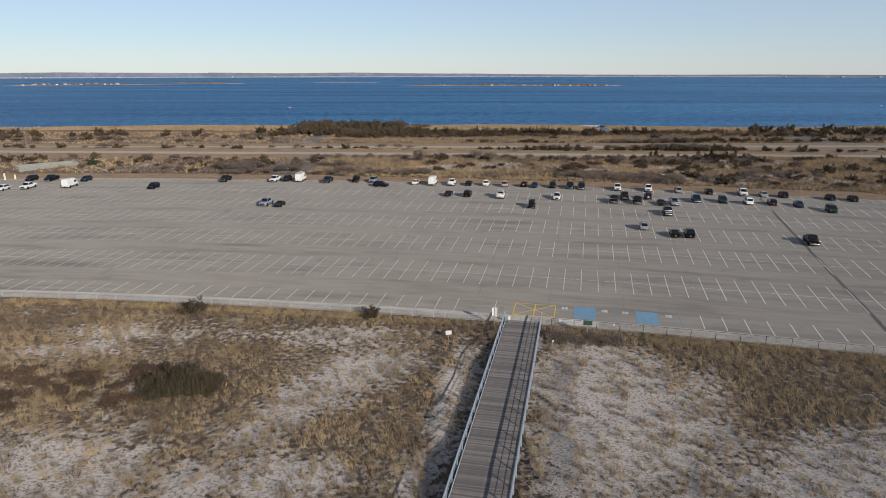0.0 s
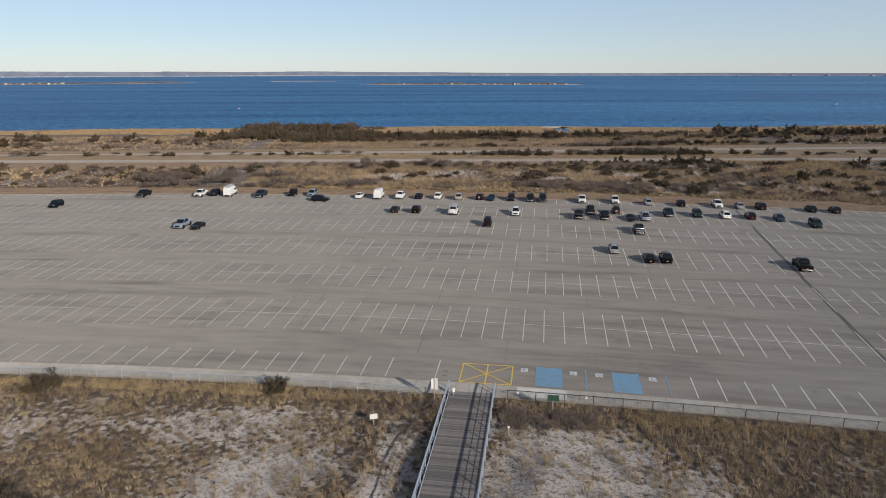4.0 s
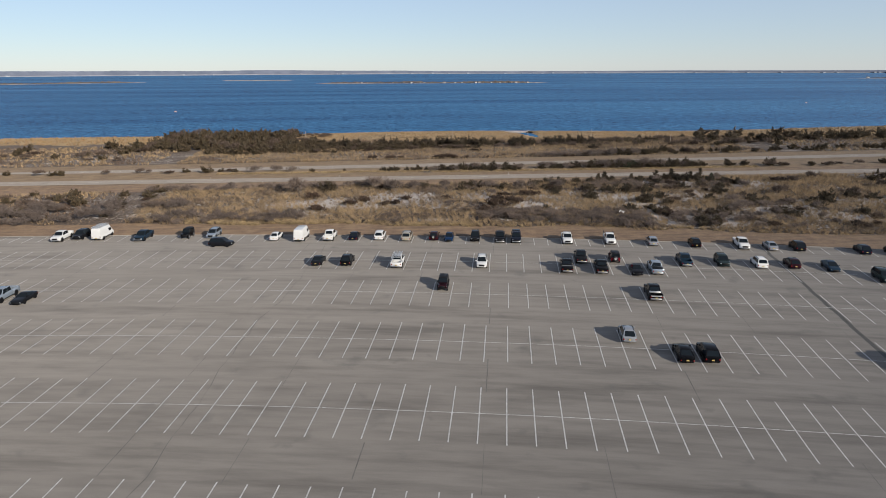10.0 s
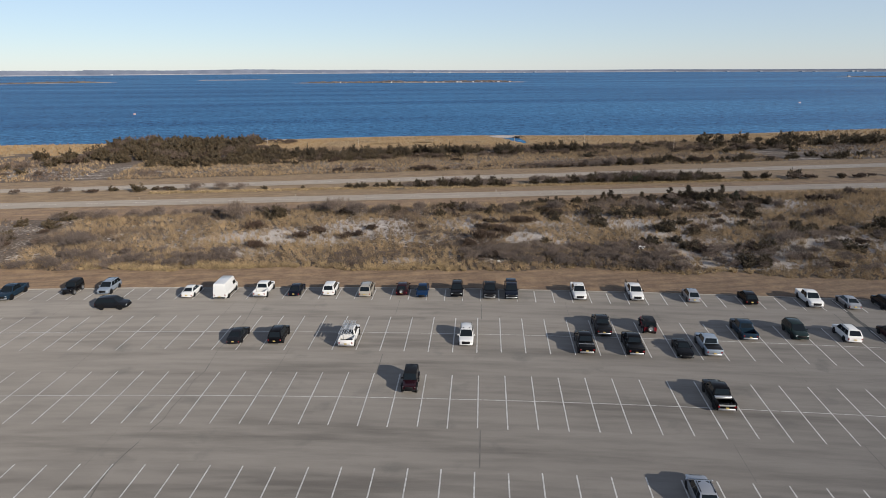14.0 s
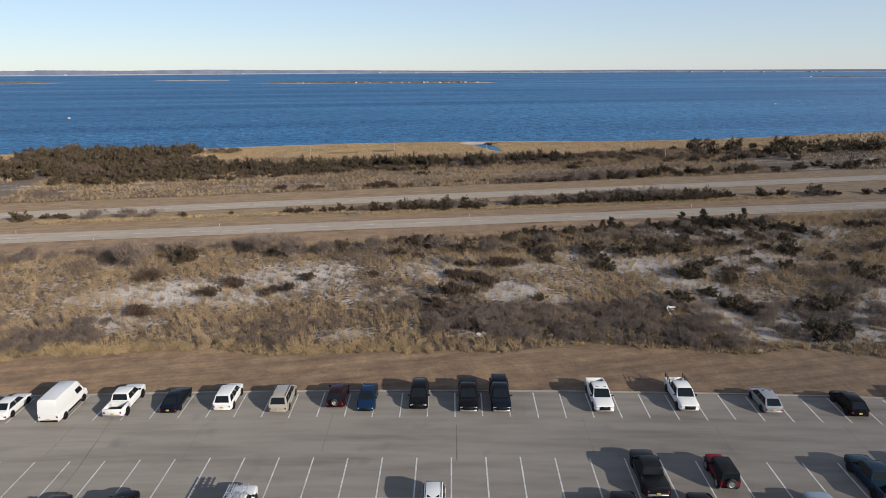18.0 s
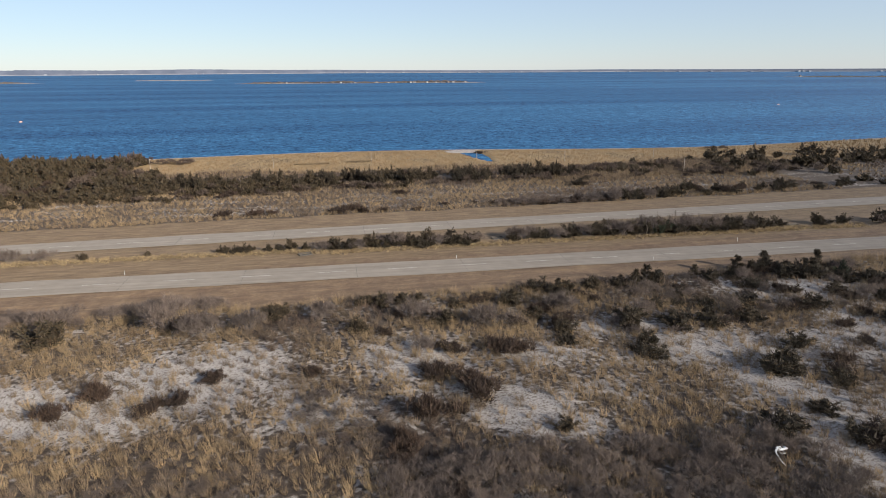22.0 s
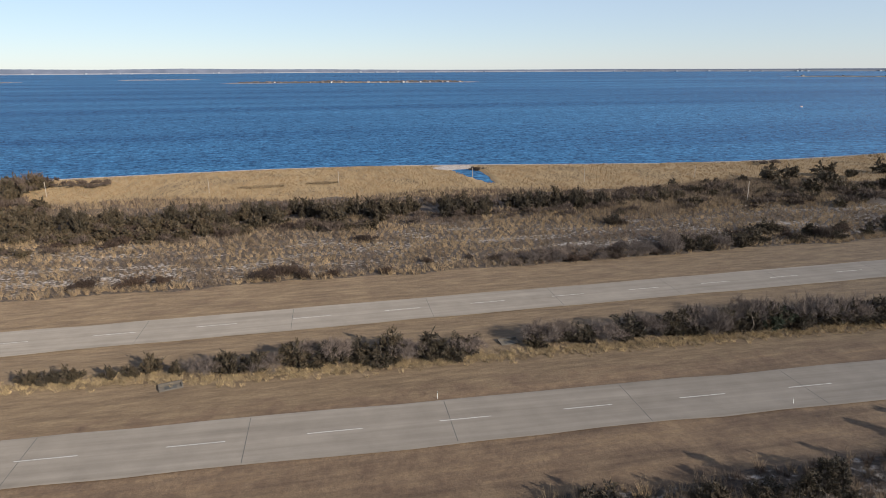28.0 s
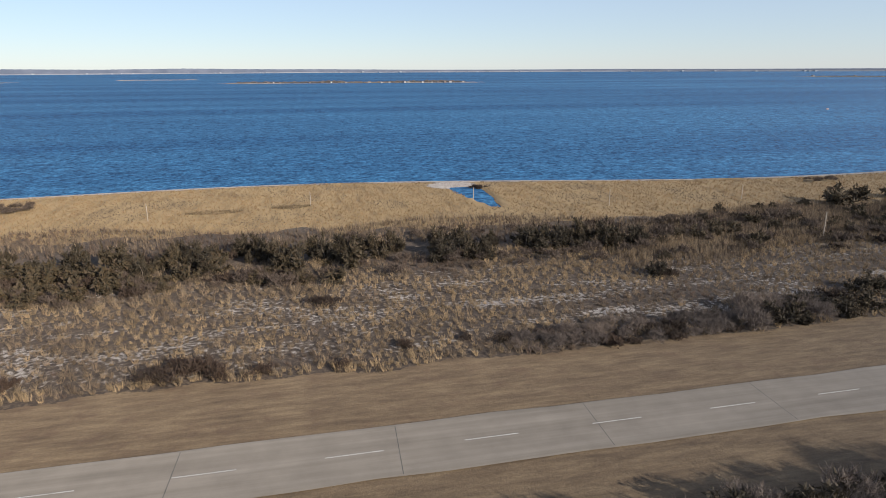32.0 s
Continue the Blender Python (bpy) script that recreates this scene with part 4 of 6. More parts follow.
def shades(label, x, y, size, rs, width, blades, spread, seed, mats, cut):
    tone = tone_split(x, y, seed) + rs.normal(0, .06, len(x))
    for n, m in enumerate(mats):
        pick = (tone > cut[0]) if n == 0 else (tone <= cut[1]) if n == 2 else (tone <= cut[0]) & (tone > cut[1])
        if pick.sum() > 3:
            grass("dune_grass", label[n], x[pick], y[pick], size[pick] * (1, 1, .8)[n], width, blades, spread, m, seed * 10 + n)


def tussocks(label, pitch, box, share, tall, width, blades, spread, seed, cut=(.50, .35), mats=(GOLD, STRAW, RUST)):
    """Separate tufts a stride apart, with bare ground between them."""
    rs = np.random.RandomState(seed)
    x0, x1, y0, y1 = box
    X, Y = np.meshgrid(np.arange(x0, x1, pitch), np.arange(y0, y1, pitch))
    x = (X + (rs.rand(*X.shape) - .5) * pitch * .9).ravel()
    y = (Y + (rs.rand(*Y.shape) - .5) * pitch * .9).ravel()
    ok = rs.rand(len(x)) < share(x, y)
    x, y = x[ok], y[ok]
    drift = LAT_A(x * 1.3, y * 1.3, 3.0, 2)
    size = tall * (0.35 + 0.6 * rs.rand(len(x)) + 0.75 * np.clip(drift, 0, 1))
    shades(label, x, y, size, rs, width, blades, spread, seed, mats, cut)


DUNE = ("golden dry dune grass in bent tufts", "tan dry dune grass in loose tufts", "low brown heath between the grass")
tussocks(DUNE, .80, (-66, 74, 40, 92), share_front, .78, .023, 46, .72, 1, (.42, .20), (KHAKI, KHAKI_DARK, RUST))
tussocks(DUNE, 1.10, (-45, 165, 168, 257), share_belt, 1.10, .026, 54, .62, 2, (.36, .20))
field(DUNE, 6000, (-60, 140, 188, 258), share_belt, .34, .035, 10, .8, 12)
field(DUNE, 9000, (-330, -60, 195, 262), share_belt, .9, .22, 8, .7, 3)
field(DUNE, 9000, (150, 420, 120, 262), share_belt, .9, .22, 8, .7, 4)
tussocks(DUNE, 1.10, (-60, 180, 316, 340), share_back, .78, .031, 38, .62, 5, (.45, .26))
tussocks(DUNE, 1.20, (-60, 180, 340, 356), share_back, 1.0, .036, 36, .60, 8, (.42, .26))
tussocks(DUNE, 1.00, (-60, 180, 312, 316), share_back, .95, .032, 40, .60, 9, (.38, .20))
field(DUNE, 8000, (-400, -70, 312, 380), share_back, .9, .25, 7, .7, 6)
field(DUNE, 8000, (200, 520, 312, 380), share_back, .9, .25, 7, .7, 7)
for n, box in enumerate(((-190, -66, 5, 96), (74, 190, -30, 88), (-66, 74, 8, 40))):
    field(DUNE, 6500, box, share_front, .66, .07, 6, .8, 14 + n, (KHAKI, KHAKI_DARK, RUST), (.42, .18))
rs = np.random.RandomState(61)
for x0, x1, y0 in ((28.5, 41.0, 403.6), (48.0, 57.0, 405.8)):
    u = rs.rand(230)
    x = x0 + (x1 - x0) * u
    y = y0 + rs.normal(0, .35, 230) + 1.3 * np.sign(rs.rand(230) - .5) * np.sin(np.pi * u)
    grass("reed_mat", "ring of flattened dead brown reeds", x, y, .45 + .3 * rs.rand(230), .04, 9, .7, KHAKI_DARK, 62)
REEDS = ("pale golden reeds in a dense bed", "pale tan reeds in a dense bed", "brown reeds in a dense bed")
field(REEDS, 60000, (-80, 250, 355, 450), share_reed, .42, .110, 4, .5, 8, (REED, REED, RUSTREED), (.5, .34))
field(REEDS, 12000, (-420, -80, 360, 460), share_reed, .9, .22, 6, .4, 9, (REED, REED, RUSTREED), (.5, .34))
field(REEDS, 12000, (250, 600, 350, 460), share_reed, .9, .22, 6, .4, 10, (REED, REED, RUSTREED), (.5, .34))


def share_strip(x, y):
    lo = 364 - .05 * (x - 60)
    return np.where((y > lo + 3 * np.sin(x / 9)) & (y < lo + 20 - .03 * (x - 60) + 4 * np.sin(x / 13 + 1)), 1.0, 0)


field(("tall pale reeds behind the scrub", "tall tan reeds behind the scrub", "tall grey-brown reeds behind the scrub"), 16000, (-60, 190, 350, 400), share_strip, 1.25, .085, 7, .35, 13, (STRAW, RUSTREED, RUST), (.56, .44))


def share_tall(x, y):
    lo = 341 + .12 * (x - 118)
    return np.where((y > lo + 2 * np.sin(x / 7)) & (y < lo + 30 + 3 * np.sin(x / 11)), 1.0, 0)


field(("tall pinkish-tan reeds among the cedars", "tall tan reeds among the cedars", "tall grey-brown reeds among the cedars"), 12000, (108, 200, 338, 386), share_tall, 1.35, .060, 7, .35, 17, (STRAW, STRAW, RUSTREED), (.56, .40))


def rim(label, r_of, a0, a1, count, tall, seed, mat=GOLD, blades=24):
    """Lush tufts along a ring."""
    rs = np.random.RandomState(seed)
    a = np.radians(a0 + rs.rand(count) * (a1 - a0))
    r = r_of + np.abs(rs.normal(0, 1, count))
    x, y = CX + r * np.sin(a), CY + r * np.cos(a)
    if r_of > 700:
        r = r - 5 * (LAT_A(x, y, 9.0, 3) - 0.5)
        x, y = CX + r * np.sin(a), CY + r * np.cos(a)
    ok = off_boardwalk(x, y)
    grass("edge_grass", label, x[ok], y[ok], (tall * (.6 + .7 * rs.rand(count)))[ok], .017, 2 * blades, .85, mat, seed)


rim("lush golden grass tufts along the dirt strip", 745.9, 6.5, 11.8, 420, .80, 31, LUSH, 64)
rim("golden grass tufts along the dirt strip", 746.2, 11.8, 20, 260, .60, 33, LUSH, 40)
rim("lush golden grass tufts beside the footpath", 620.9, 4, 10.8, 500, .60, 32, LUSH)
rim("khaki grass tufts beside the footpath", 620.9, 13.2, 18, 400, .60, 34, KHAKI)
rs = np.random.RandomState(40)
x = -40 + 190 * rs.rand(3200)
y = 280.7 - 0.045 * (x - 60) + rs.normal(0, .75, 3200) + 1.6 * step(x, 38, 26)
grass("median_grass", "golden grass fringe under the median shrubs", x, y, .30 + .35 * rs.rand(3200), .026, 30, .9, LUSH, 41)


def mat_leaf(name, *cols):
    m = Nodes(name, 0.8)
    k = len(cols) - 1
    tone = m.ramp(m.island(), *[(i / k, c) for i, c in enumerate(cols)])
    tone = m.mix(1.0, tone, m.ramp(m.chance(), (0.0, (0.75, 0.75, 0.75)), (1.0, (1.3, 1.26, 1.2))), "MULTIPLY")
    return m.colour(tone).mat


PALE_BARK = mat_plain("pale_grey_bark", (0.180, 0.148, 0.130), 0.9, 0, 0.25, 6.0)
BARK = mat_plain("grey_brown_bark", (0.125, 0.100, 0.080), 0.9, 0, 0.25, 6.0)
CEDAR_LEAF = mat_leaf("dark_cedar_sprays", (0.020, 0.015, 0.008), (0.034, 0.026, 0.013), (0.055, 0.040, 0.021), (0.047, 0.030, 0.017))
GREEN_LEAF = mat_leaf("green_cedar_sprays", (0.012, 0.017, 0.007), (0.022, 0.030, 0.012), (0.034, 0.042, 0.019))
BAYBERRY = mat_leaf("brown_bayberry_twigs", (0.027, 0.016, 0.010), (0.045, 0.027, 0.018), (0.072, 0.046, 0.031))
OLIVE_LEAF = mat_leaf("olive_brown_twigs", (0.027, 0.022, 0.011), (0.047, 0.037, 0.019), (0.074, 0.058, 0.031))
BROWN_TWIG = mat_leaf("bare_brown_twigs", (0.037, 0.026, 0.020), (0.064, 0.046, 0.036), (0.098, 0.072, 0.058))
BARE_TWIG = mat_leaf("bare_grey_twigs", (0.064, 0.048, 0.040), (0.117, 0.090, 0.077), (0.187, 0.150, 0.130))


def sprays(name, centres, ways, length, width, per, material, rs, spread=.55):
    """Small pointed sprays that fan out from each centre along its way."""
    n = len(centres)
    c = np.repeat(centres, per, 0)
    d = np.repeat(ways, per, 0) + rs.normal(0, spread, (n * per, 3))
    d /= np.linalg.norm(d, axis=1)[:, None]
    ln = length * (.5 + .9 * rs.rand(n * per))[:, None]
    s = np.cross(d, rs.normal(0, 1, (n * per, 3)))
    s /= np.linalg.norm(s, axis=1)[:, None]
    w = width * (.6 + .8 * rs.rand(n * per))[:, None]
    base = c + rs.normal(0, .04, c.shape)
    v = np.stack([base - s * w * .6, base + s * w * .6, base + d * ln], 1).reshape(-1, 3)
    return fast_mesh(name, v, np.arange(len(v)).reshape(-1, 3), material)


def stems(name, tips, rs, radius=.035, material=None):
    """Tapered limbs from the root to the given tips, each bent once."""
    verts, faces = [], []
    for tip in tips:
        a = Vector((rs.normal(0, .05), rs.normal(0, .05), -.15))
        b = Vector(tip)
        m = a.lerp(b, .5) + Vector((rs.normal(0, .08), rs.normal(0, .08), rs.rand() * .12))
        for p, q, r0, r1 in ((a, m, radius, radius * .6), (m, b, radius * .6, radius * .15)):
            d = (q - p).normalized()
            u = d.cross(Vector((.3, .8, .1))).normalized()
            w = d.cross(u)
            k = len(verts)
            for c, r in ((p, r0), (q, r1)):
                verts += [tuple(c + (u * math.cos(t) + w * math.sin(t)) * r) for t in (0, 2.09, 4.19)]
            faces += [(k, k + 1, k + 4, k + 3), (k + 1, k + 2, k + 5, k + 4), (k + 2, k, k + 3, k + 5)]
    me = bpy.data.meshes.new(name)
    me.from_pydata(verts, [], faces)
    me.materials.append(material or BARK)
    return me


def shell(rs, n, lumps, upright):
    """Points on an uneven crown of unit size with its outward ways, built from a few lumps."""
    k = rs.randint(0, len(lumps), n)
    c = np.array([l[:3] for l in lumps])[k]
    r = np.array([l[3] for l in lumps])[k]
    d = rs.normal(0, 1, (n, 3))
    d[:, 2] = np.abs(d[:, 2]) * .9 - .15
    d /= np.linalg.norm(d, axis=1)[:, None]
    p = c + d * (r * (.55 + .5 * rs.rand(n)))[:, None]
    p[:, 2] = np.maximum(p[:, 2], .03)
    way = d + [0, 0, upright]
    return p, way / np.linalg.norm(way, axis=1)[:, None]


def plumes(rs, leaders, twigs, tall, lean, points):
    """Points and outward ways along the limbs and side twigs of an upright evergreen."""
    p, way, tips = [], [], []
    for _ in range(leaders):
        a = rs.rand() * 2 * np.pi
        t = lean * rs.rand() ** .7
        d = np.array([math.cos(a) * math.sin(t), math.sin(a) * math.sin(t), math.cos(t)])
        reach = tall * (.55 + .5 * rs.rand()) * (1 - .25 * t)
        foot = np.array([rs.normal(0, .20), rs.normal(0, .20), .02])
        limbs = [(foot, d, reach, .10)]
        for _ in range(twigs):
            u = .12 + .70 * rs.rand()
            b = a + rs.normal(0, 1.3)
            e = d * .55 + np.array([math.cos(b), math.sin(b), .25 * rs.rand()]) * .85
            limbs.append((foot + d * reach * u, e / np.linalg.norm(e), reach * (.58 - .38 * u), .16))
        tips.append(foot + d * reach * .9)
        for o, e, ln, loose in limbs:
            u = (np.arange(points) + rs.rand(points)) / points
            q = o + e * (ln * u)[:, None] + rs.normal(0, .018, (points, 3))
            w = e * 1.0 + rs.normal(0, .55, (points, 3))
            p.append(q)
            way.append(w / np.linalg.norm(w, axis=1)[:, None])
    p, way = np.vstack(p), np.vstack(way)
    p[:, 2] = np.maximum(p[:, 2], .03)
    return p, way, tips


def make_cedar(seed, leaf, label, tall, leaders=12, twigs=5, points=9, per=3, wide=.056, long=.18):
    rs = np.random.RandomState(seed)
    root = tagged(new("cedar_shrub"), label, "shrub", group="evergreen shrubs")
    p, way, tips = plumes(rs, leaders, twigs, tall, 1.12, points)
    child("trunk", stems("trunk", tips, rs, .040), root)
    child("crown", sprays("crown", p, way, long, wide, per, leaf, rs, .45), root)
    return root


def make_pine(seed, leaf, label, whorls=6):
    """A small pine: one bole with whorls of level limbs that end in tufts."""
    rs = np.random.RandomState(seed)
    root = tagged(new("pine_tree"), label, "tree", group="small pines")
    p, way, tips = [], [], [(0.05, 0.0, 1.95)]
    for k in range(whorls):
        z = .45 + 1.45 * k / (whorls - 1)
        for n in range(6):
            a = rs.rand() * 2 * np.pi
            d = np.array([math.cos(a), math.sin(a), .18 + .25 * rs.rand()])
            ln = (.85 - .62 * k / (whorls - 1)) * (.55 + .6 * rs.rand())
            u = .25 + .75 * (np.arange(12) + rs.rand(12)) / 12
            q = np.array([0, 0, z + rs.normal(0, .06)]) + d * (ln * u)[:, None] + rs.normal(0, .03, (12, 3))
            w = d + rs.normal(0, .7, (12, 3)) + [0, 0, .5]
            p.append(q)
            way.append(w / np.linalg.norm(w, axis=1)[:, None])
            if n < 3:
                tips.append(tuple(q[-1] * .95))
    child("trunk", stems("trunk", tips, rs, .045), root)
    child("crown", sprays("crown", np.vstack(p), np.vstack(way), .20, .055, 4, leaf, rs, .5), root)
    return root


def make_mound(seed, leaf, label, count=300, wide=.038):
    rs = np.random.RandomState(seed)
    lumps = [(rs.normal(0, .40), rs.normal(0, .32), .20 + .16 * rs.rand(), .26 + .14 * rs.rand()) for _ in range(11)]
    root = tagged(new("bayberry_shrub"), label, "shrub", group="low brown shrubs")
    p, way = shell(rs, count, lumps, 1.3)
    child("stem", stems("stem", p[::13] * .95, rs, .028), root)
    child("crown", sprays("crown", p, way, 0.26, wide, 5, leaf, rs, .5), root)
    return root


def make_bare(seed, label, count=210, per=7, wide=.016, leaf=None):
    rs = np.random.RandomState(seed)
    lumps = [(rs.normal(0, .40), rs.normal(0, .40), .45 + .2 * rs.rand(), .36 + .14 * rs.rand()) for _ in range(7)]
    root = tagged(new("bare_shrub"), label, "shrub", group="bare shrubs")
    p, way = shell(rs, count, lumps, 1.2)
    child("stem", stems("stem", p[::6] * [1.0, 1.0, 1.12], rs, .008, PALE_BARK), root)
    child("crown", sprays("crown", p, way, .34, wide, per, leaf or BARE_TWIG, rs, .55), root)
    return root


CEDARS = [make_cedar(100 + n, CEDAR_LEAF, "dark evergreen cedar shrub with ragged upright sprays", t) for n, t in enumerate((1.15, 1.35, 1.0, 1.5))]
GREENS = [make_cedar(120, GREEN_LEAF, "deep green cedar shrub with dense sprays", 1.4), make_cedar(121, GREEN_LEAF, "deep green cedar shrub with dense sprays", 1.2)]
MOUNDS = [make_mound(140 + n, BAYBERRY, "low dark brown bayberry mound in the dunes") for n in range(3)]
OLIVES = [make_mound(150 + n, OLIVE_LEAF, "dense olive-brown shrub on the dune") for n in range(2)]
BARES = [make_bare(160 + n, "leafless grey-brown shrub with fine twigs") for n in range(4)]
FAR_CEDARS = [make_cedar(180 + n, CEDAR_LEAF, "dark cedar scrub", 1.25 * t, 11, 4, 5, 2, .135, .27) for n, t in enumerate((1.1, 1.3, 0.9))]
FAR_BARES = [make_bare(190 + n, "bare grey scrub", 90, 5, .055, BROWN_TWIG) for n in range(2)]
FAR_MOUNDS = [make_mound(196, BAYBERRY, "brown scrub", 120, .070)]
PINES = [make_pine(200 + n, CEDAR_LEAF, "small dark pine with level limbs on the dune") for n in range(2)]
FAR_MIX = FAR_CEDARS + FAR_BARES + FAR_MOUNDS
used = set()
prand = random.Random(77)


def plant(kind, x, y, size, flat=1.0):
    """Sets one shrub of that half width on the ground."""
    proto = prand.choice(kind)
    m = pose(x, y, ground_z(x, y) - .03, 0, 0, prand.uniform(0, 360)) @ Matrix.Diagonal((size, size * prand.uniform(.85, 1.1), size * flat * prand.uniform(.85, 1.15), 1))
    if proto.name not in used:
        used.add(proto.name)
        proto.matrix_basis = m
        return proto
    return copy_thing(proto, m @ Matrix.Diagonal([1 / k for k in proto.scale] + [1]))


# shrubs that stand out in the belt between the car park and the road
for x, y, s in ((6.5, 227.4, 2.0), (10.0, 229.8, 2.0), (15.4, 226.5, 1.8), (18.4, 227.5, 1.7), (21.3, 231.0, 1.3), (-3.5, 236.6, 2.6), (32.1, 230.5, 1.4), (48.7, 222.2, 2.5),
                (45.7, 227.3, 1.9), (45.8, 218.9, 1.3), (39.4, 211.9, 1.4), (-2.0, 219.5, 2.2), (48.0, 232.7, 1.7), (55.3, 230.6, 2.2), (81.8, 206.4, 2.4), (83.4, 203.2, 2.4)):
    plant(MOUNDS, x, y, s, .90)
for x, y, s in ((42.4, 218.4, 2.3), (39.6, 214.2, 1.9), (42.5, 206.0, 1.5)):
    plant(MOUNDS, x, y, s, 1.1)
for x, y, s in ((101.7, 252.0, 2.0), (106.8, 252.6, 2.1), (109.1, 247.5, 2.8), (113.8, 244.6, 2.4), (118.4, 243.5, 2.5), (84.3, 250.2, 1.9), (61.2, 249.6, 1.7), (68.6, 249.9, 1.8), (41.9, 250.3, 1.3),
                (46.2, 249.6, 1.4), (72.5, 235.2, 2.9), (82.7, 219.5, 2.7), (74.0, 209.5, 2.7), (80.8, 211.5, 1.8), (80.8, 205.9, 2.3), (87.5, 216.6, 1.9), (107.9, 228.4, 2.8), (120.9, 241.0, 2.3), (27.2, 249.3, 1.6)):
    plant(CEDARS, x, y, s, .86)
for x, y, s in ((17.7, 247.2, 2.1), (-0.4, 246.0, 3.4), (38.5, 251.5, 1.5), (85.9, 245.0, 1.8), (94.0, 250.0, 1.9), (78.3, 234.1, 2.2), (83.4, 233.7, 2.2), (70.6, 227.4, 2.4), (93.4, 239.6, 2.3),
                (54.6, 213.8, 1.4), (62.2, 232.1, 1.9), (49.2, 241.5, 2.2), (26.9, 248.2, 1.9), (37.9, 241.5, 2.0), (60.2, 246.8, 2.2), (52.0, 248.5, 1.7), (98.0, 245.0, 2.2), (90.0, 226.0, 2.0), (101.0, 236.0, 2.4)):
    plant(CEDARS, x, y, s, .86)
for x, y, s in ((-7.7, 245.5, 3.6), (18.6, 243.5, 3.0), (13.6, 247.2, 3.0), (55.1, 239.5, 2.8), (24.2, 245.1, 2.3), (46.0, 244.5, 2.4), (66.0, 243.0, 2.4), (33.0, 247.5, 2.2)):
    plant(BARES, x, y, s)


JOINED = {}


def join_in(kind, x, y, size, flat):
    """A far shrub, gathered into one mesh for each material."""
    proto = prand.choice(kind)
    m = np.array(pose(x, y, ground_z(x, y) - .03, 0, 0, prand.uniform(0, 360)) @ Matrix.Diagonal((size, size, size * flat, 1)))
    for ob in proto.children:
        if not ob.name.startswith("crown"):
            continue
        me = ob.data
        co = np.empty(len(me.vertices) * 3, np.float32)
        me.vertices.foreach_get("co", co)
        co = co.reshape(-1, 3) @ m[:3, :3].T + m[:3, 3]
        JOINED.setdefault(me.materials[0].name, []).append(co)


def thicket(kind, count, x0, x1, y_lo, y_hi, size, flat=1.0, gap=1.2, seed=0, join=False):
    """Shrubs close together between two lines of the plan."""
    rr = random.Random(seed)
    placed = []
    tries = 0
    while len(placed) < count and tries < count * 30:
        tries += 1
        x = rr.uniform(x0, x1)
        y = rr.uniform(y_lo(x), y_hi(x))
        if all((x - a) ** 2 + (y - b) ** 2 > gap * gap for a, b in placed):
            placed.append((x, y))
            (join_in if join else plant)(kind, x, y, size * rr.uniform(.7, 1.3), flat)


def line(y0, slope=0.0):
    return lambda x: y0 + slope * x


MIX = CEDARS + BARES + MOUNDS[:1]
# grey thickets at the edge of the dirt strip and along the road
thicket(BARES, 110, 37, 75, line(218.3, -.333), line(212.5, -.04), 1.25, .9, 1.35, 1)
thicket(BARES, 26, 31, 40, line(214.0), line(226.5), 1.0, .6, 1.3, 41, True)
thicket(BARES, 24, 13, 25, line(207.5), line(216.5), 1.0, .6, 1.3, 42, True)
thicket(MOUNDS + BARES, 40, 40, 125, line(232.0), line(252.0), 1.4, .9, 2.2, 43)
thicket(BARES, 26, 80, 108, line(222.0, -.33), line(236.0, -.36), 1.5, .9, 1.8, 44)
thicket(CEDARS, 14, 62, 125, line(240.0), line(254.0), 2.0, .9, 2.6, 45)
thicket(BARES, 24, -34, -4, line(209.5, -.1), line(217.0, -.12), 1.6, .8, 1.6, 2)
thicket(BARES, 34, -52, 20, line(251.5), line(257.0), 1.9, .8, 1.6, 3)
thicket(BARES, 26, -80, -34, line(214), line(232), 2.4, .8, 2.2, 4, True)
thicket(MIX, 30, 62, 122, line(236.0), line(252.0), 1.6, .95, 2.4, 5)
thicket(FAR_MIX, 46, 122, 260, line(236.0, -.18), line(253.0, -.03), 2.2, 1.0, 3.0, 6, True)
thicket(FAR_MIX, 34, -240, -60, line(236.0), line(255.0), 2.1, .9, 3.0, 7, True)
thicket(FAR_MIX, 46, -130, -42, line(212.0, -.06), line(252.0, -.02), 1.7, .8, 3.0, 36, True)
thicket(CEDARS, 22, 112, 172, line(228.0, -.32), line(262.0, -.32), 2.0, .9, 3.2, 37)
thicket(MOUNDS, 20, 85, 150, line(222.0, -.32), line(262.0, -.32), 1.9, .8, 2.5, 8)
thicket(BARES, 16, 95, 140, line(225.0, -.32), line(250.0, -.32), 1.9, .8, 2.5, 9)
for x, y, s in ((83.0, 250.2, 1.7), (80.8, 249.4, 1.3), (100.4, 252.2, 1.7), (105.6, 252.4, 1.8), (109.6, 248.2, 1.6), (92.2, 251.4, 1.2), (68.8, 250.8, 1.2), (114.0, 250.5, 1.7)):
    plant(PINES, x, y, s)
for x, y, s in ((39.7, 252.0, 1.8), (42.4, 251.7, 1.7), (44.8, 251.3, 1.8), (47.2, 251.0, 1.6), (27.1, 250.0, 2.0), (107.0, 248.6, 2.4), (111.0, 246.8, 2.6), (73.2, 237.2, 3.0), (79.6, 236.0, 2.2), (83.8, 235.6, 2.0), (89.5, 234.2, 2.4),
                (72.2, 229.8, 2.4), (63.8, 235.6, 2.0), (84.0, 221.4, 3.0), (98.0, 250.0, 1.9), (62.0, 242.0, 1.9), (58.9, 246.4, 1.8)):
    plant(CEDARS, x, y, s, .95)
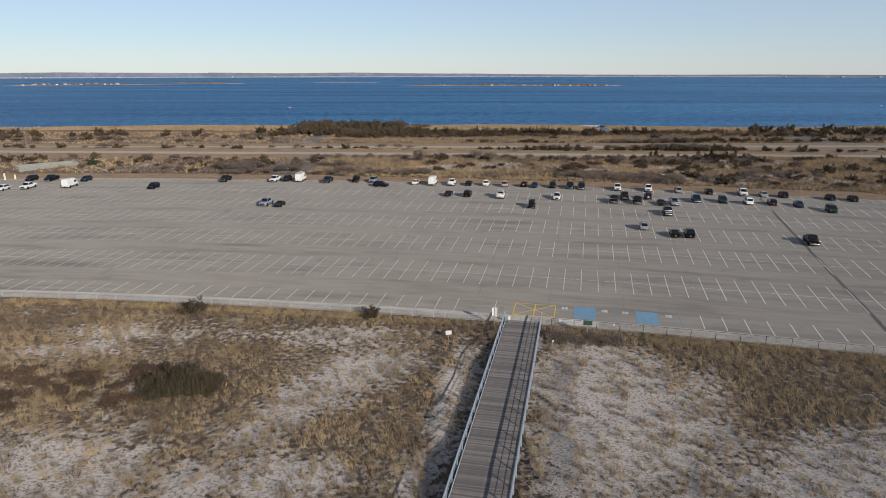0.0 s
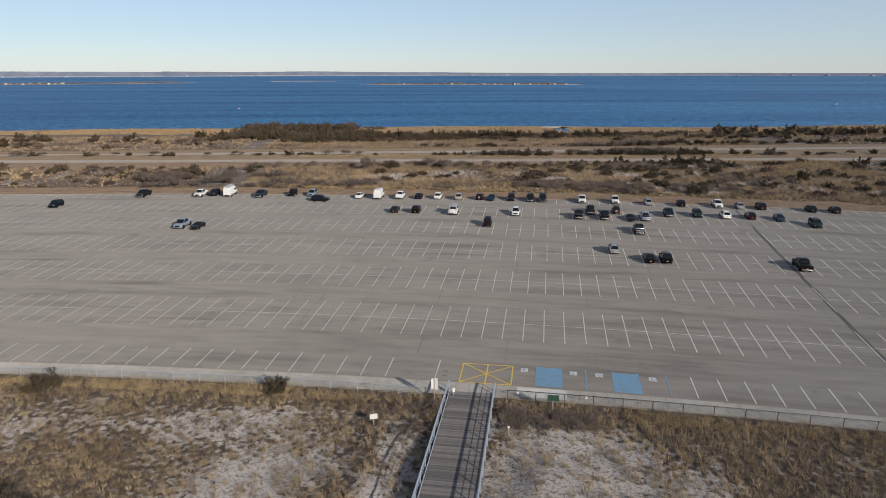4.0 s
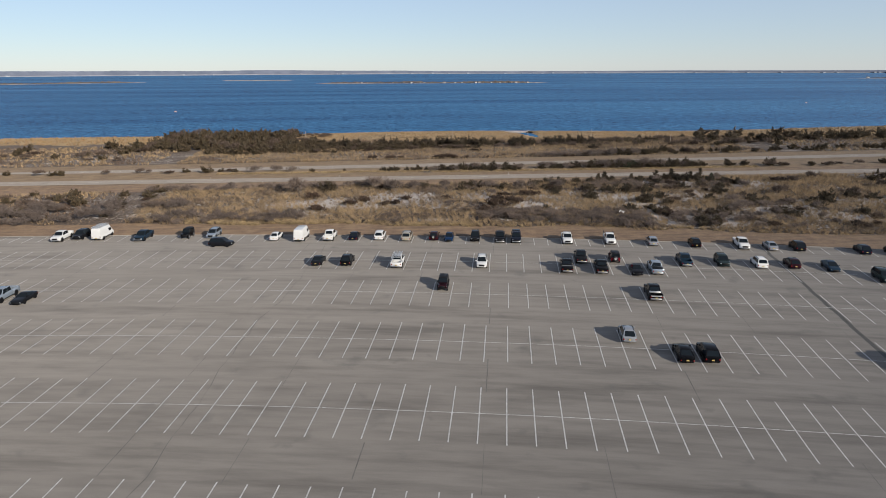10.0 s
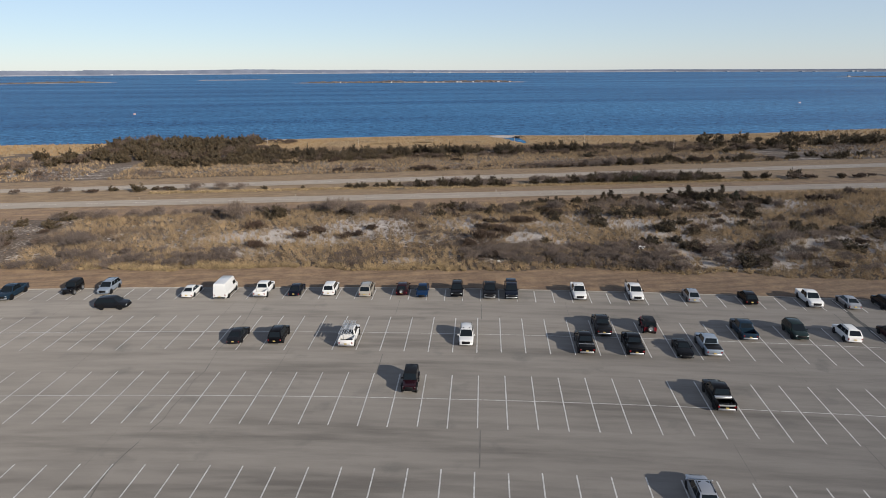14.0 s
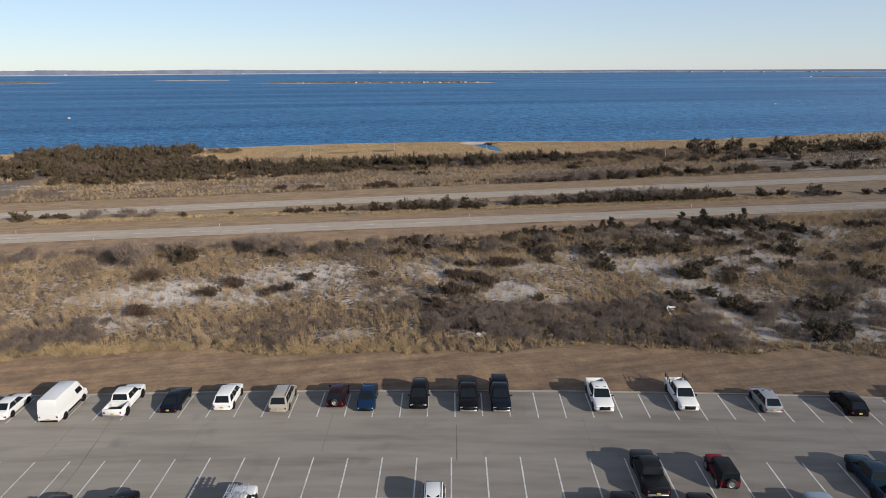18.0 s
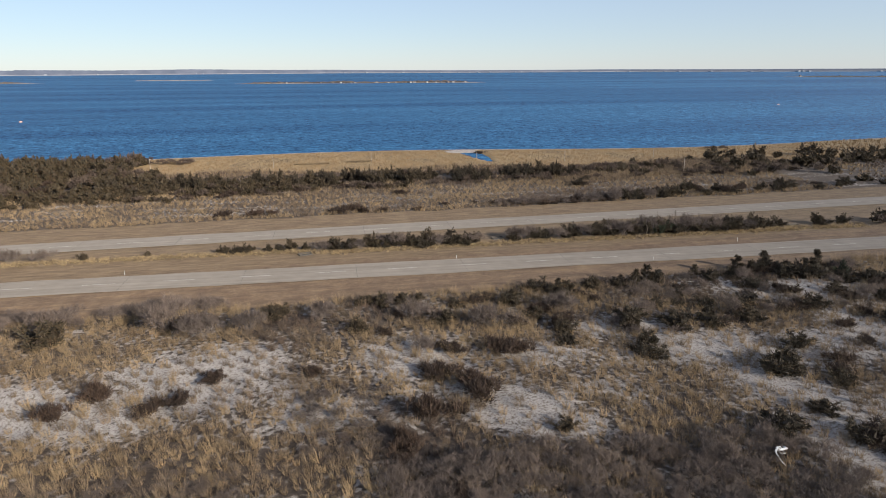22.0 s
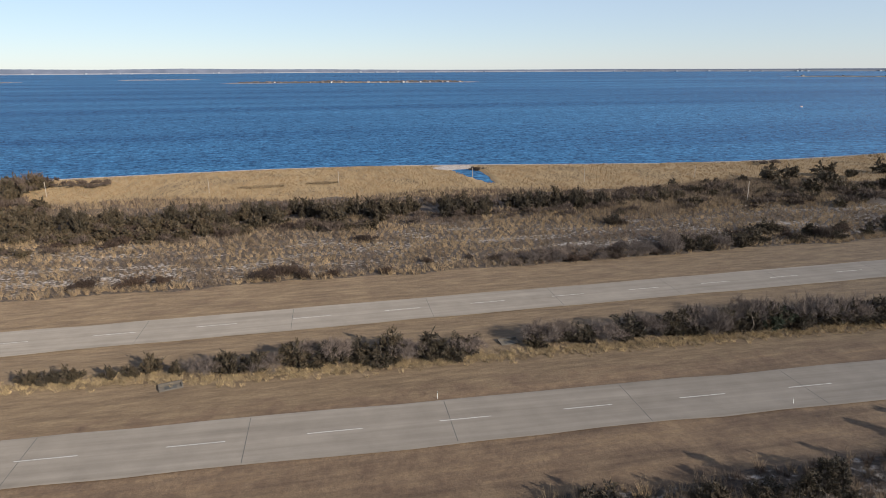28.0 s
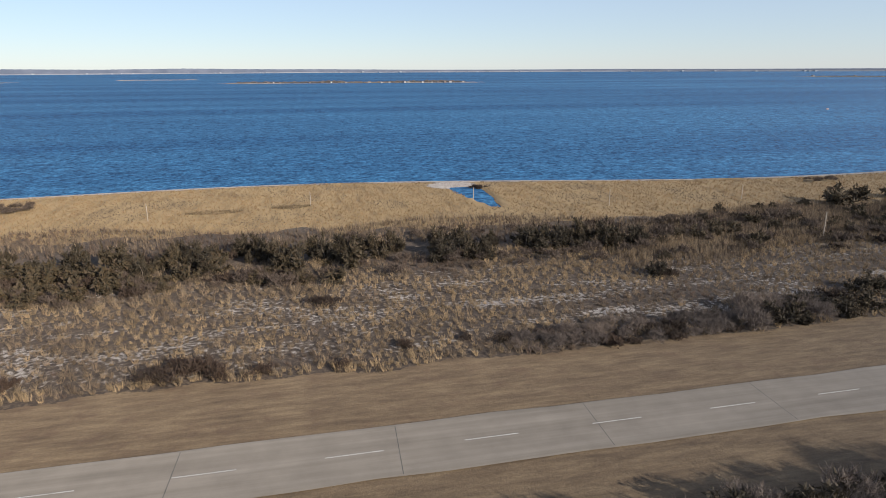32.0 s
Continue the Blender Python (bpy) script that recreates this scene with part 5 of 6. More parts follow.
for x, y, s in ((16.2, 247.2, 2.4), (53.0, 231.6, 2.0), (47.8, 224.2, 2.2), (21.0, 231.6, 1.4), (31.8, 230.2, 1.5), (44.9, 227.2, 1.7)):
    plant(MOUNDS, x, y, s, .95)
for x, y, s in ((89.3, 203.3, 2.0), (94.0, 202.2, 2.7), (86.0, 195.0, 3.0), (88.6, 194.2, 2.6), (108.7, 201.7, 2.7), (111.0, 199.2, 2.2), (101.0, 220.2, 2.0), (109.3, 215.4, 2.2), (108.4, 210.8, 2.3), (100.0, 206.0, 1.6)):
    plant(CEDARS, x, y, s, .9)
# the median
for n in range(13):
    plant(CEDARS if n % 3 else BARES, 34.5 + 2.45 * n, 282.6 - 0.10 * n + prand.uniform(-.7, .7), prand.uniform(1.7, 2.4), .95)
for n in range(25):
    plant(BARES if n % 3 == 1 else CEDARS, 71.8 + 2.3 * n, 282.0 - 0.10 * n + prand.uniform(-.8, .8), prand.uniform(1.8, 2.5) * (1.0 if n < 8 else 1.3), 1.0)
for x, y, s in ((16.7, 285.2, 1.5), (19.0, 284.7, 1.5), (24.6, 284.4, 1.6), (26.8, 284.6, 1.4), (31.6, 283.8, 1.5), (21.1, 284.8, 1.6), (28.7, 285.5, 1.7), (36.4, 283.6, 2.2), (39.8, 283.4, 2.0), (43.6, 283.6, 2.2), (48.3, 283.2, 2.4), (52.0, 283.6, 2.0), (55.4, 283.4, 2.5), (59.9, 282.8, 2.7), (63.7, 282.4, 2.2), (-8.0, 286.8, 1.2), (3.0, 286.4, 1.0)):
    plant(CEDARS, x, y, s * 1.08, .98)
for x, y, s in ((78.6, 282.4, 2.0), (84.6, 282.6, 2.5), (89.0, 281.4, 2.3), (97.0, 281.8, 2.6), (106.4, 280.2, 2.5), (109.8, 280.8, 2.0), (118.0, 280.0, 2.2), (124.0, 279.5, 1.8), (131.0, 279.6, 2.0), (140.0, 279.0, 2.3), (146.0, 278.6, 2.1)):
    plant(CEDARS, x, y, s * 1.08, .98)
for x, y, s in ((72.8, 282.4, 2.3), (93.2, 282.2, 2.6), (86.6, 283.4, 2.1), (101.8, 282.4, 2.5), (75.6, 283.0, 1.9), (113.0, 281.2, 2.2), (46.0, 284.6, 1.7), (-20.0, 287.0, 2.0), (-28.0, 287.4, 2.2), (-15.0, 287.0, 1.8)):
    plant(BARES, x, y, s * 1.1)
plant(GREENS, 103.6, 280.6, 2.4, 1.1)
plant(GREENS, 116.0, 246.5, 2.0, 1.2)
plant(GREENS, -128.0, 234.0, 3.0, 1.1)
thicket(FAR_MIX, 34, -260, -30, line(287.5, -.03), line(291.0, -.03), 1.9, .85, 2.6, 11, True)
thicket(FAR_MIX, 30, 150, 330, line(282.0, -.04), line(285.5, -.04), 2.0, .9, 2.4, 12, True)
# beyond the far road
for x, y, s in ((39.4, 316.0, 2.5), (42.6, 316.2, 2.9), (45.2, 315.4, 1.9), (50.0, 315.2, 1.6), (58.8, 314.2, 1.3), (12.9, 317.6, 2.0), (20.0, 316.9, 2.2), (24.0, 317.0, 1.7), (57.7, 334.4, 2.2), (110.3, 335.7, 2.4), (66.0, 318.0, 1.3), (74.0, 318.6, 1.1)):
    plant(MOUNDS, x, y, s, .85)
thicket(BARES + MOUNDS + BARES, 44, 78, 112, line(313.2, .0), line(317.0, .01), 1.55, .85, 1.3, 13)
thicket(CEDARS + BARES, 14, 106, 124, line(313.6), line(319.0), 2.1, .95, 2.0, 24)
thicket(CEDARS + MOUNDS[:1], 26, 121, 185, line(314.6), line(320.0, .02), 2.3, .95, 2.2, 14)
thicket(FAR_CEDARS, 30, 185, 330, line(317.0), line(324.0), 2.2, .9, 3.0, 15, True)
thicket(CEDARS, 84, -25, 116, line(352.0, -.02), line(367.0, -.05), 2.5, 1.4, 2.3, 16)
thicket(FAR_BARES + FAR_CEDARS + FAR_MOUNDS, 54, -50, 60, line(337.5, .08), line(355.0, .0), 1.8, .9, 2.2, 17, True)
thicket(FAR_BARES, 10, -24, -8, line(412.0), line(421.0), 1.7, .9, 1.6, 34, True)
thicket(FAR_CEDARS, 60, -55, 35, line(341.0, .08), line(358.0), 2.3, .95, 2.6, 31, True)
thicket(FAR_BARES, 30, 40, 118, line(345.0), line(354.0, -.02), 1.6, .9, 2.2, 32, True)
thicket(FAR_CEDARS + FAR_CEDARS + FAR_MIX, 120, -90, -12, line(352.0), line(394.0), 2.5, 1.15, 2.4, 18, True)
thicket(FAR_CEDARS + FAR_CEDARS + FAR_MIX, 90, -90, -24, line(394.0), line(424.0), 2.8, 1.2, 2.4, 19, True)
thicket(FAR_CEDARS, 18, -60, -27, line(386.0), line(412.0), 3.0, 1.25, 4.0, 35, True)
thicket(FAR_MIX, 44, 118, 190, line(372.0, -.17), line(392.0, -.18), 1.7, .95, 3.0, 20, True)
thicket(FAR_CEDARS, 60, 172, 330, line(352.0), line(384.0), 3.0, 1.0, 4.0, 21, True)
thicket(FAR_MIX, 50, -330, -85, line(318.0), line(352.0), 2.6, .9, 4.5, 22, True)
thicket(FAR_CEDARS, 30, -330, -85, line(346.0), line(372.0), 3.0, .9, 5.0, 23, True)
for n in range(14):
    plant(MOUNDS, 102.3 + .17 * n, 397.5 + 1.6 * n, .75, .7)
plant(MOUNDS, 104.2, 422.0, 2.3, .9)
thicket(FAR_BARES, 5, 198, 212, line(405.0), line(409.0), 1.3, .8, 2.2, 27, True)
thicket(FAR_CEDARS + FAR_MOUNDS, 44, -30, 42, line(343.0), line(362.0), 1.9, 1.1, 1.8, 51, True)
thicket(FAR_MIX, 34, 118, 200, line(352.0, -.08), line(374.0, -.05), 2.0, 1.1, 3.0, 52, True)
thicket(FAR_BARES + FAR_MOUNDS, 40, 60, 180, line(366.0), line(372.0), 1.4, .9, 2.2, 53, True)
for x, y, s in ((148.3, 376.0, 1.9), (159.8, 377.2, 1.8), (161.8, 375.0, 1.7), (171.4, 376.8, 2.2), (135.2, 360.4, 2.0), (137.8, 356.7, 1.6), (115.3, 343.7, 1.6), (109.7, 335.6, 2.0)):
    plant(CEDARS, x, y, s, 1.15)
# the near dunes
for x, y, s in ((-30.6, 62.2, 1.9), (-29.0, 63.4, 2.3), (-29.6, 65.4, 2.0), (-26.8, 65.0, 1.9), (-27.4, 64.2, 1.8), (-28.6, 62.4, 1.7), (-26.0, 65.4, 1.4), (-30.6, 65.6, 1.6), (-32.4, 64.4, 1.3), (-25.6, 63.6, 1.1)):
    plant(OLIVES, x, y, s, 1.2)
plant(CEDARS, -36.0, 86.6, 2.1, 1.05)
plant(CEDARS, -10.2, 85.0, 1.6, 1.15)
thicket(MOUNDS, 30, -52, -31, line(60.5), line(69.0), 1.5, .60, 1.6, 33)
thicket(BARES, 16, 14.6, 23.0, line(76.5, -.05), line(82.8, -.26), 1.1, .55, 1.1, 29)
thicket(BARES, 12, 3.0, 8.0, line(72.0, .9), line(80.5, .1), .8, .5, 1.0, 30)
for name, pieces in JOINED.items():
    v = np.vstack(pieces)
    tagged(new("far_scrub", fast_mesh("far_scrub", v, np.arange(len(v)).reshape(-1, 3), bpy.data.materials[name])), "dense brown and evergreen scrub on the barrier island", "scrub", kind="stuff")
for proto in FAR_MIX:
    for ob in (*proto.children, proto):
        bpy.data.objects.remove(ob)
for proto in CEDARS + GREENS + MOUNDS + OLIVES + BARES + PINES:
    if proto.name not in used:
        plant([proto], -200.0 + 7 * len(used), 240.0, 2.0)


# ---- vehicles ----
def mat_car(name, col, metal=0.0, rough=0.14):
    m = Nodes(name, rough, metal)
    m.bsdf.inputs["Coat Weight"].default_value = 0.0
    m.bsdf.inputs["Coat Roughness"].default_value = 0.12
    m.bsdf.inputs["Specular IOR Level"].default_value = 0.10
    dust = m.ramp(m.noise(2.2, 4, 0.6), (0.42, 0.0), (0.80, 0.02))
    if sum(col) < 0.1:
        m.bsdf.inputs["Roughness"].default_value = 0.10
    return m.colour(m.mix(dust, col, (0.24, 0.22, 0.19))).mat


CAR_PAINT = {
    "white": mat_car("white_car_paint", (0.54, 0.54, 0.535)),
    "silver": mat_car("silver_car_paint", (0.29, 0.30, 0.32), 0.5),
    "pale blue": mat_car("pale_blue_car_paint", (0.25, 0.29, 0.34), 0.4),
    "tan": mat_car("tan_car_paint", (0.36, 0.33, 0.28), 0.4),
    "black": mat_car("black_car_paint", (0.003, 0.003, 0.004)),
    "charcoal": mat_car("charcoal_car_paint", (0.009, 0.010, 0.013), 0.1),
    "navy": mat_car("navy_car_paint", (0.004, 0.006, 0.013), 0.1),
    "blue": mat_car("blue_car_paint", (0.005, 0.022, 0.062), 0.2),
    "slate blue": mat_car("slate_blue_car_paint", (0.012, 0.026, 0.044), 0.2),
    "red": mat_car("red_car_paint", (0.14, 0.006, 0.013)),
    "maroon": mat_car("maroon_car_paint", (0.016, 0.004, 0.007)),
    "dark green": mat_car("dark_green_car_paint", (0.012, 0.022, 0.022), 0.1),
}
CAR_GLASS = mat_plain("tinted_car_glass", (0.007, 0.010, 0.013), 0.08, 0, 0.1)
CAR_GLASS.node_tree.nodes["Principled BSDF"].inputs["Specular IOR Level"].default_value = 0.16
BLACK_TRIM = mat_plain("black_plastic_trim", (0.008, 0.008, 0.009), 0.5)
BLACK_TRIM.node_tree.nodes["Principled BSDF"].inputs["Specular IOR Level"].default_value = 0.12
RUBBER = mat_plain("tyre_rubber", (0.016, 0.016, 0.017), 0.85)
RIM = mat_plain("alloy_rim", (0.40, 0.40, 0.41), 0.35, 0.8)
CHROME = mat_plain("chrome_trim", (0.38, 0.38, 0.39), 0.38, 0.7)
LAMP_CLEAR = mat_plain("clear_lamp_glass", (0.30, 0.31, 0.32), 0.15)
LAMP_RED = mat_plain("red_lamp_glass", (0.17, 0.008, 0.008), 0.2)
PLATE = mat_plain("plate_plain", (0.34, 0.25, 0.09), 0.5)
ALU = mat_plain("dull_aluminium", (0.48, 0.49, 0.50), 0.4, 0.7)


def mesh_of(name, verts, faces, material, smooth=True):
    me = bpy.data.meshes.new(name)
    me.from_pydata([tuple(v) for v in verts], [], faces)
    me.materials.append(material)
    if smooth:
        me.polygons.foreach_set("use_smooth", np.full(len(me.polygons), True))
        me.set_sharp_from_angle(angle=radians(38))
    return me


def part(name, me, parent, label="", at=None):
    ob = new(name, me)
    ob.parent = parent
    if at is not None:
        ob.matrix_basis = at
    return tagged(ob, label)


def hull(name, corners, material, bevel=0.0, segments=2):
    """A six-faced solid from its four lower and four upper corners, with rounded edges."""
    bm = bmesh.new()
    v = [bm.verts.new(c) for c in corners]
    for f in ((3, 2, 1, 0), (4, 5, 6, 7), (0, 1, 5, 4), (1, 2, 6, 5), (2, 3, 7, 6), (3, 0, 4, 7)):
        bm.faces.new([v[i] for i in f])
    bmesh.ops.recalc_face_normals(bm, faces=bm.faces)
    if bevel:
        bmesh.ops.bevel(bm, geom=list(bm.edges), offset=bevel, segments=segments, affect="EDGES", profile=0.6)
    me = bpy.data.meshes.new(name)
    bm.to_mesh(me)
    bm.free()
    me.materials.append(material)
    if bevel:
        me.polygons.foreach_set("use_smooth", np.full(len(me.polygons), True))
        me.set_sharp_from_angle(angle=radians(50))
    return me


def block(name, x0, x1, y0, y1, z0, z1, material, bevel=0.0):
    return hull(name, [(x0, y0, z0), (x1, y0, z0), (x1, y1, z0), (x0, y1, z0), (x0, y0, z1), (x1, y0, z1), (x1, y1, z1), (x0, y1, z1)], material, bevel, 1)


def loft(name, stations, material):
    """A body along y from (y, underside, top, half width) stations with rounded shoulders."""
    verts, faces = [], []
    for y, zb, zt, w in stations:
        h = zt - zb
        side = [(0.84 * w, zb), (0.985 * w, zb + 0.16 * h), (w, zb + 0.50 * h), (0.985 * w, zt - 0.16 * h), (0.93 * w, zt - 0.05 * h), (0.82 * w, zt)]
        loop = side + [(0.4 * w, zt + 0.018), (-0.4 * w, zt + 0.018)] + [(-a, b) for a, b in reversed(side)]
        verts += [(a, y, b) for a, b in loop]
    n = 14
    for s in range(len(stations) - 1):
        for i in range(n):
            a, b = s * n + i, s * n + (i + 1) % n
            faces.append((a, b, b + n, a + n))
    faces.append(tuple(range(n))[::-1])
    faces.append(tuple(range((len(stations) - 1) * n, len(stations) * n)))
    me = mesh_of(name, verts, faces, material)
    return me


def greenhouse(name, cabin, material):
    """The cabin above the waist: slanted screens, rounded roof edges and a slightly domed roof."""
    zb, zt, f0, f1, r1, r0, wb, wt = cabin
    verts, faces = [], []
    line_f, line_r = (lambda y: zb + (zt - zb) * (f0 - y) / (f0 - f1)), (lambda y: zb + (zt - zb) * (y - r0) / (r1 - r0))
    rows = [(f0, zb + .01), (f0 - (f0 - f1) * .5, line_f(f0 - (f0 - f1) * .5)), (f0 - (f0 - f1) * .9, line_f(f0 - (f0 - f1) * .9)), (f1 - .10, zt - .008), ((f1 + r1) / 2, zt + .028),
            (r1 + .10, zt - .004), (r1 + (r0 - r1) * .12, line_r(r1 + (r0 - r1) * .12)), (r1 + (r0 - r1) * .5, line_r(r1 + (r0 - r1) * .5)), (r0, zb + .01)]
    for y, z in rows:
        lip = min(.09, (z - zb) * .5)
        w = wb + (wt - wb) * (z - lip - zb) / (zt - zb)
        side = [(wb, zb - .06), (wb, zb), (w, z - lip), (w - .55 * lip, z - .25 * lip), (w - 1.7 * lip, z)]
        verts += [(a, y, b) for a, b in side + [(0, z + (.02 if z > zt - .02 else 0))] + [(-a, b) for a, b in reversed(side)]]
    n = 11
    for s in range(len(rows) - 1):
        faces += [(s * n + i, s * n + i + 1, (s + 1) * n + i + 1, (s + 1) * n + i) for i in range(n - 1)]
    faces += [tuple(range(n))[::-1], tuple(range((len(rows) - 1) * n, len(rows) * n))]
    return mesh_of(name, verts, faces, material)


def lathe(name, profile, material, n=20):
    """A solid of turning round the x axis from (radius, x) pairs."""
    verts = [(x, r * math.cos(2 * math.pi * k / n), r * math.sin(2 * math.pi * k / n)) for k in range(n) for r, x in profile]
    m = len(profile)
    faces = [(k * m + i, k * m + i + 1, ((k + 1) % n) * m + i + 1, ((k + 1) % n) * m + i) for k in range(n) for i in range(m - 1)]
    return mesh_of(name, verts, faces, material)


def pane(name, quad, u0, u1, v0, v1, material, lift=0.012):
    """A sheet of glass on a slanted face given by four corners, low pair first."""
    a, b, c, d = [Vector(p) for p in quad]
    nrm = (b - a).cross(d - a).normalized() * lift
    mid = (a + b + c + d) / 4
    if nrm.dot(mid - Vector((0, mid.y * 0.4, 0.9))) < 0:
        nrm = -nrm

    def at(u, v):
        return (a.lerp(b, u)).lerp(d.lerp(c, u), v)
    out = [at(u0, v0) + nrm, at(u1, v0) + nrm, at(u1, v1) + nrm, at(u0, v1) + nrm]
    inn = [p - nrm * 1.6 for p in out]
    return mesh_of(name, out + inn, [(0, 1, 2, 3), (0, 4, 5, 1), (1, 5, 6, 2), (2, 6, 7, 3), (3, 7, 4, 0)], material, False)


# stations of the lower body; cabin: low z, high z, screen foot, roof front, roof back, rear foot, half widths; wheels: front, back, radius
SHAPES = {}
SHAPES["sedan"] = dict(body=((2.40, .34, .56, .66), (2.28, .24, .68, .83), (1.9, .21, .79, .89), (0.95, .20, .90, .91), (-1.2, .20, .97, .91), (-1.75, .21, 1.0, .90), (-2.2, .25, .97, .86), (-2.40, .36, .82, .72)),
                  cabin=(.89, 1.43, 1.32, .28, -.98, -2.02, .86, .60), wheels=(1.42, -1.36, .32), track=.80)
SHAPES["coupe"] = dict(body=((2.32, .30, .52, .64), (2.2, .22, .64, .84), (1.7, .20, .74, .90), (0.8, .19, .84, .91), (-1.2, .19, .92, .92), (-1.9, .21, .95, .90), (-2.25, .3, .82, .76)),
                  cabin=(.85, 1.30, .80, .0, -.70, -1.70, .80, .58), wheels=(1.38, -1.30, .32), track=.80)
SHAPES["suv"] = dict(body=((2.37, .42, .74, .72), (2.24, .30, .92, .88), (1.8, .26, 1.02, .94), (1.05, .26, 1.08, .95), (-2.0, .26, 1.10, .95), (-2.24, .30, 1.08, .92), (-2.37, .44, .95, .80)),
                cabin=(1.04, 1.75, 1.32, .44, -1.80, -2.30, .91, .72), wheels=(1.40, -1.38, .37), track=.82)
SHAPES["crossover"] = dict(body=((2.25, .40, .68, .70), (2.12, .27, .84, .86), (1.7, .23, .94, .91), (0.95, .23, 1.0, .92), (-1.8, .23, 1.04, .92), (-2.1, .28, 1.02, .88), (-2.22, .42, .88, .76)),
                      cabin=(.96, 1.62, 1.34, .34, -1.46, -2.15, .88, .66), wheels=(1.34, -1.30, .34), track=.80)
SHAPES["minivan"] = dict(body=((2.50, .38, .70, .72), (2.36, .26, .86, .88), (1.9, .22, 1.0, .95), (1.3, .22, 1.06, .97), (-2.2, .22, 1.08, .97), (-2.42, .28, 1.05, .93), (-2.52, .42, .9, .82)),
                    cabin=(1.03, 1.75, 1.60, .55, -1.98, -2.44, .93, .77), wheels=(1.52, -1.45, .34), track=.84)
SHAPES["pickup_truck"] = dict(body=((2.92, .50, .84, .78), (2.84, .38, 1.02, .92), (2.6, .33, 1.12, .98), (1.9, .32, 1.18, 1.0), (1.3, .32, 1.21, 1.0), (-1.08, .32, 1.22, 1.0), (-1.14, .34, 1.20, .99)),
                         cabin=(1.17, 1.90, 1.50, .70, -.86, -1.10, .94, .77), wheels=(1.85, -1.80, .41), track=.86)
SHAPES["off_roader"] = dict(body=((2.05, .55, .98, .64), (1.95, .48, 1.08, .72), (1.0, .45, 1.13, .76), (.7, .45, 1.14, .80), (-1.95, .45, 1.14, .80), (-2.0, .5, 1.12, .78)),
                       cabin=(1.10, 1.86, .74, .46, -1.88, -1.98, .78, .70), wheels=(1.28, -1.22, .43), track=.76)
SHAPES["van"] = dict(body=((2.95, .42, .86, .78), (2.80, .32, 1.06, .95), (2.3, .30, 1.20, 1.0), (1.9, .30, 1.26, 1.0), (-2.84, .30, 1.26, 1.0), (-2.95, .36, 1.22, .98)),
                cabin=(1.20, 2.66, 2.32, 1.38, -2.82, -2.92, .985, .88), wheels=(1.9, -1.75, .36), track=.88)
MESHES = {}


def once(key, make):
    if key not in MESHES:
        MESHES[key] = make()
    return MESHES[key]


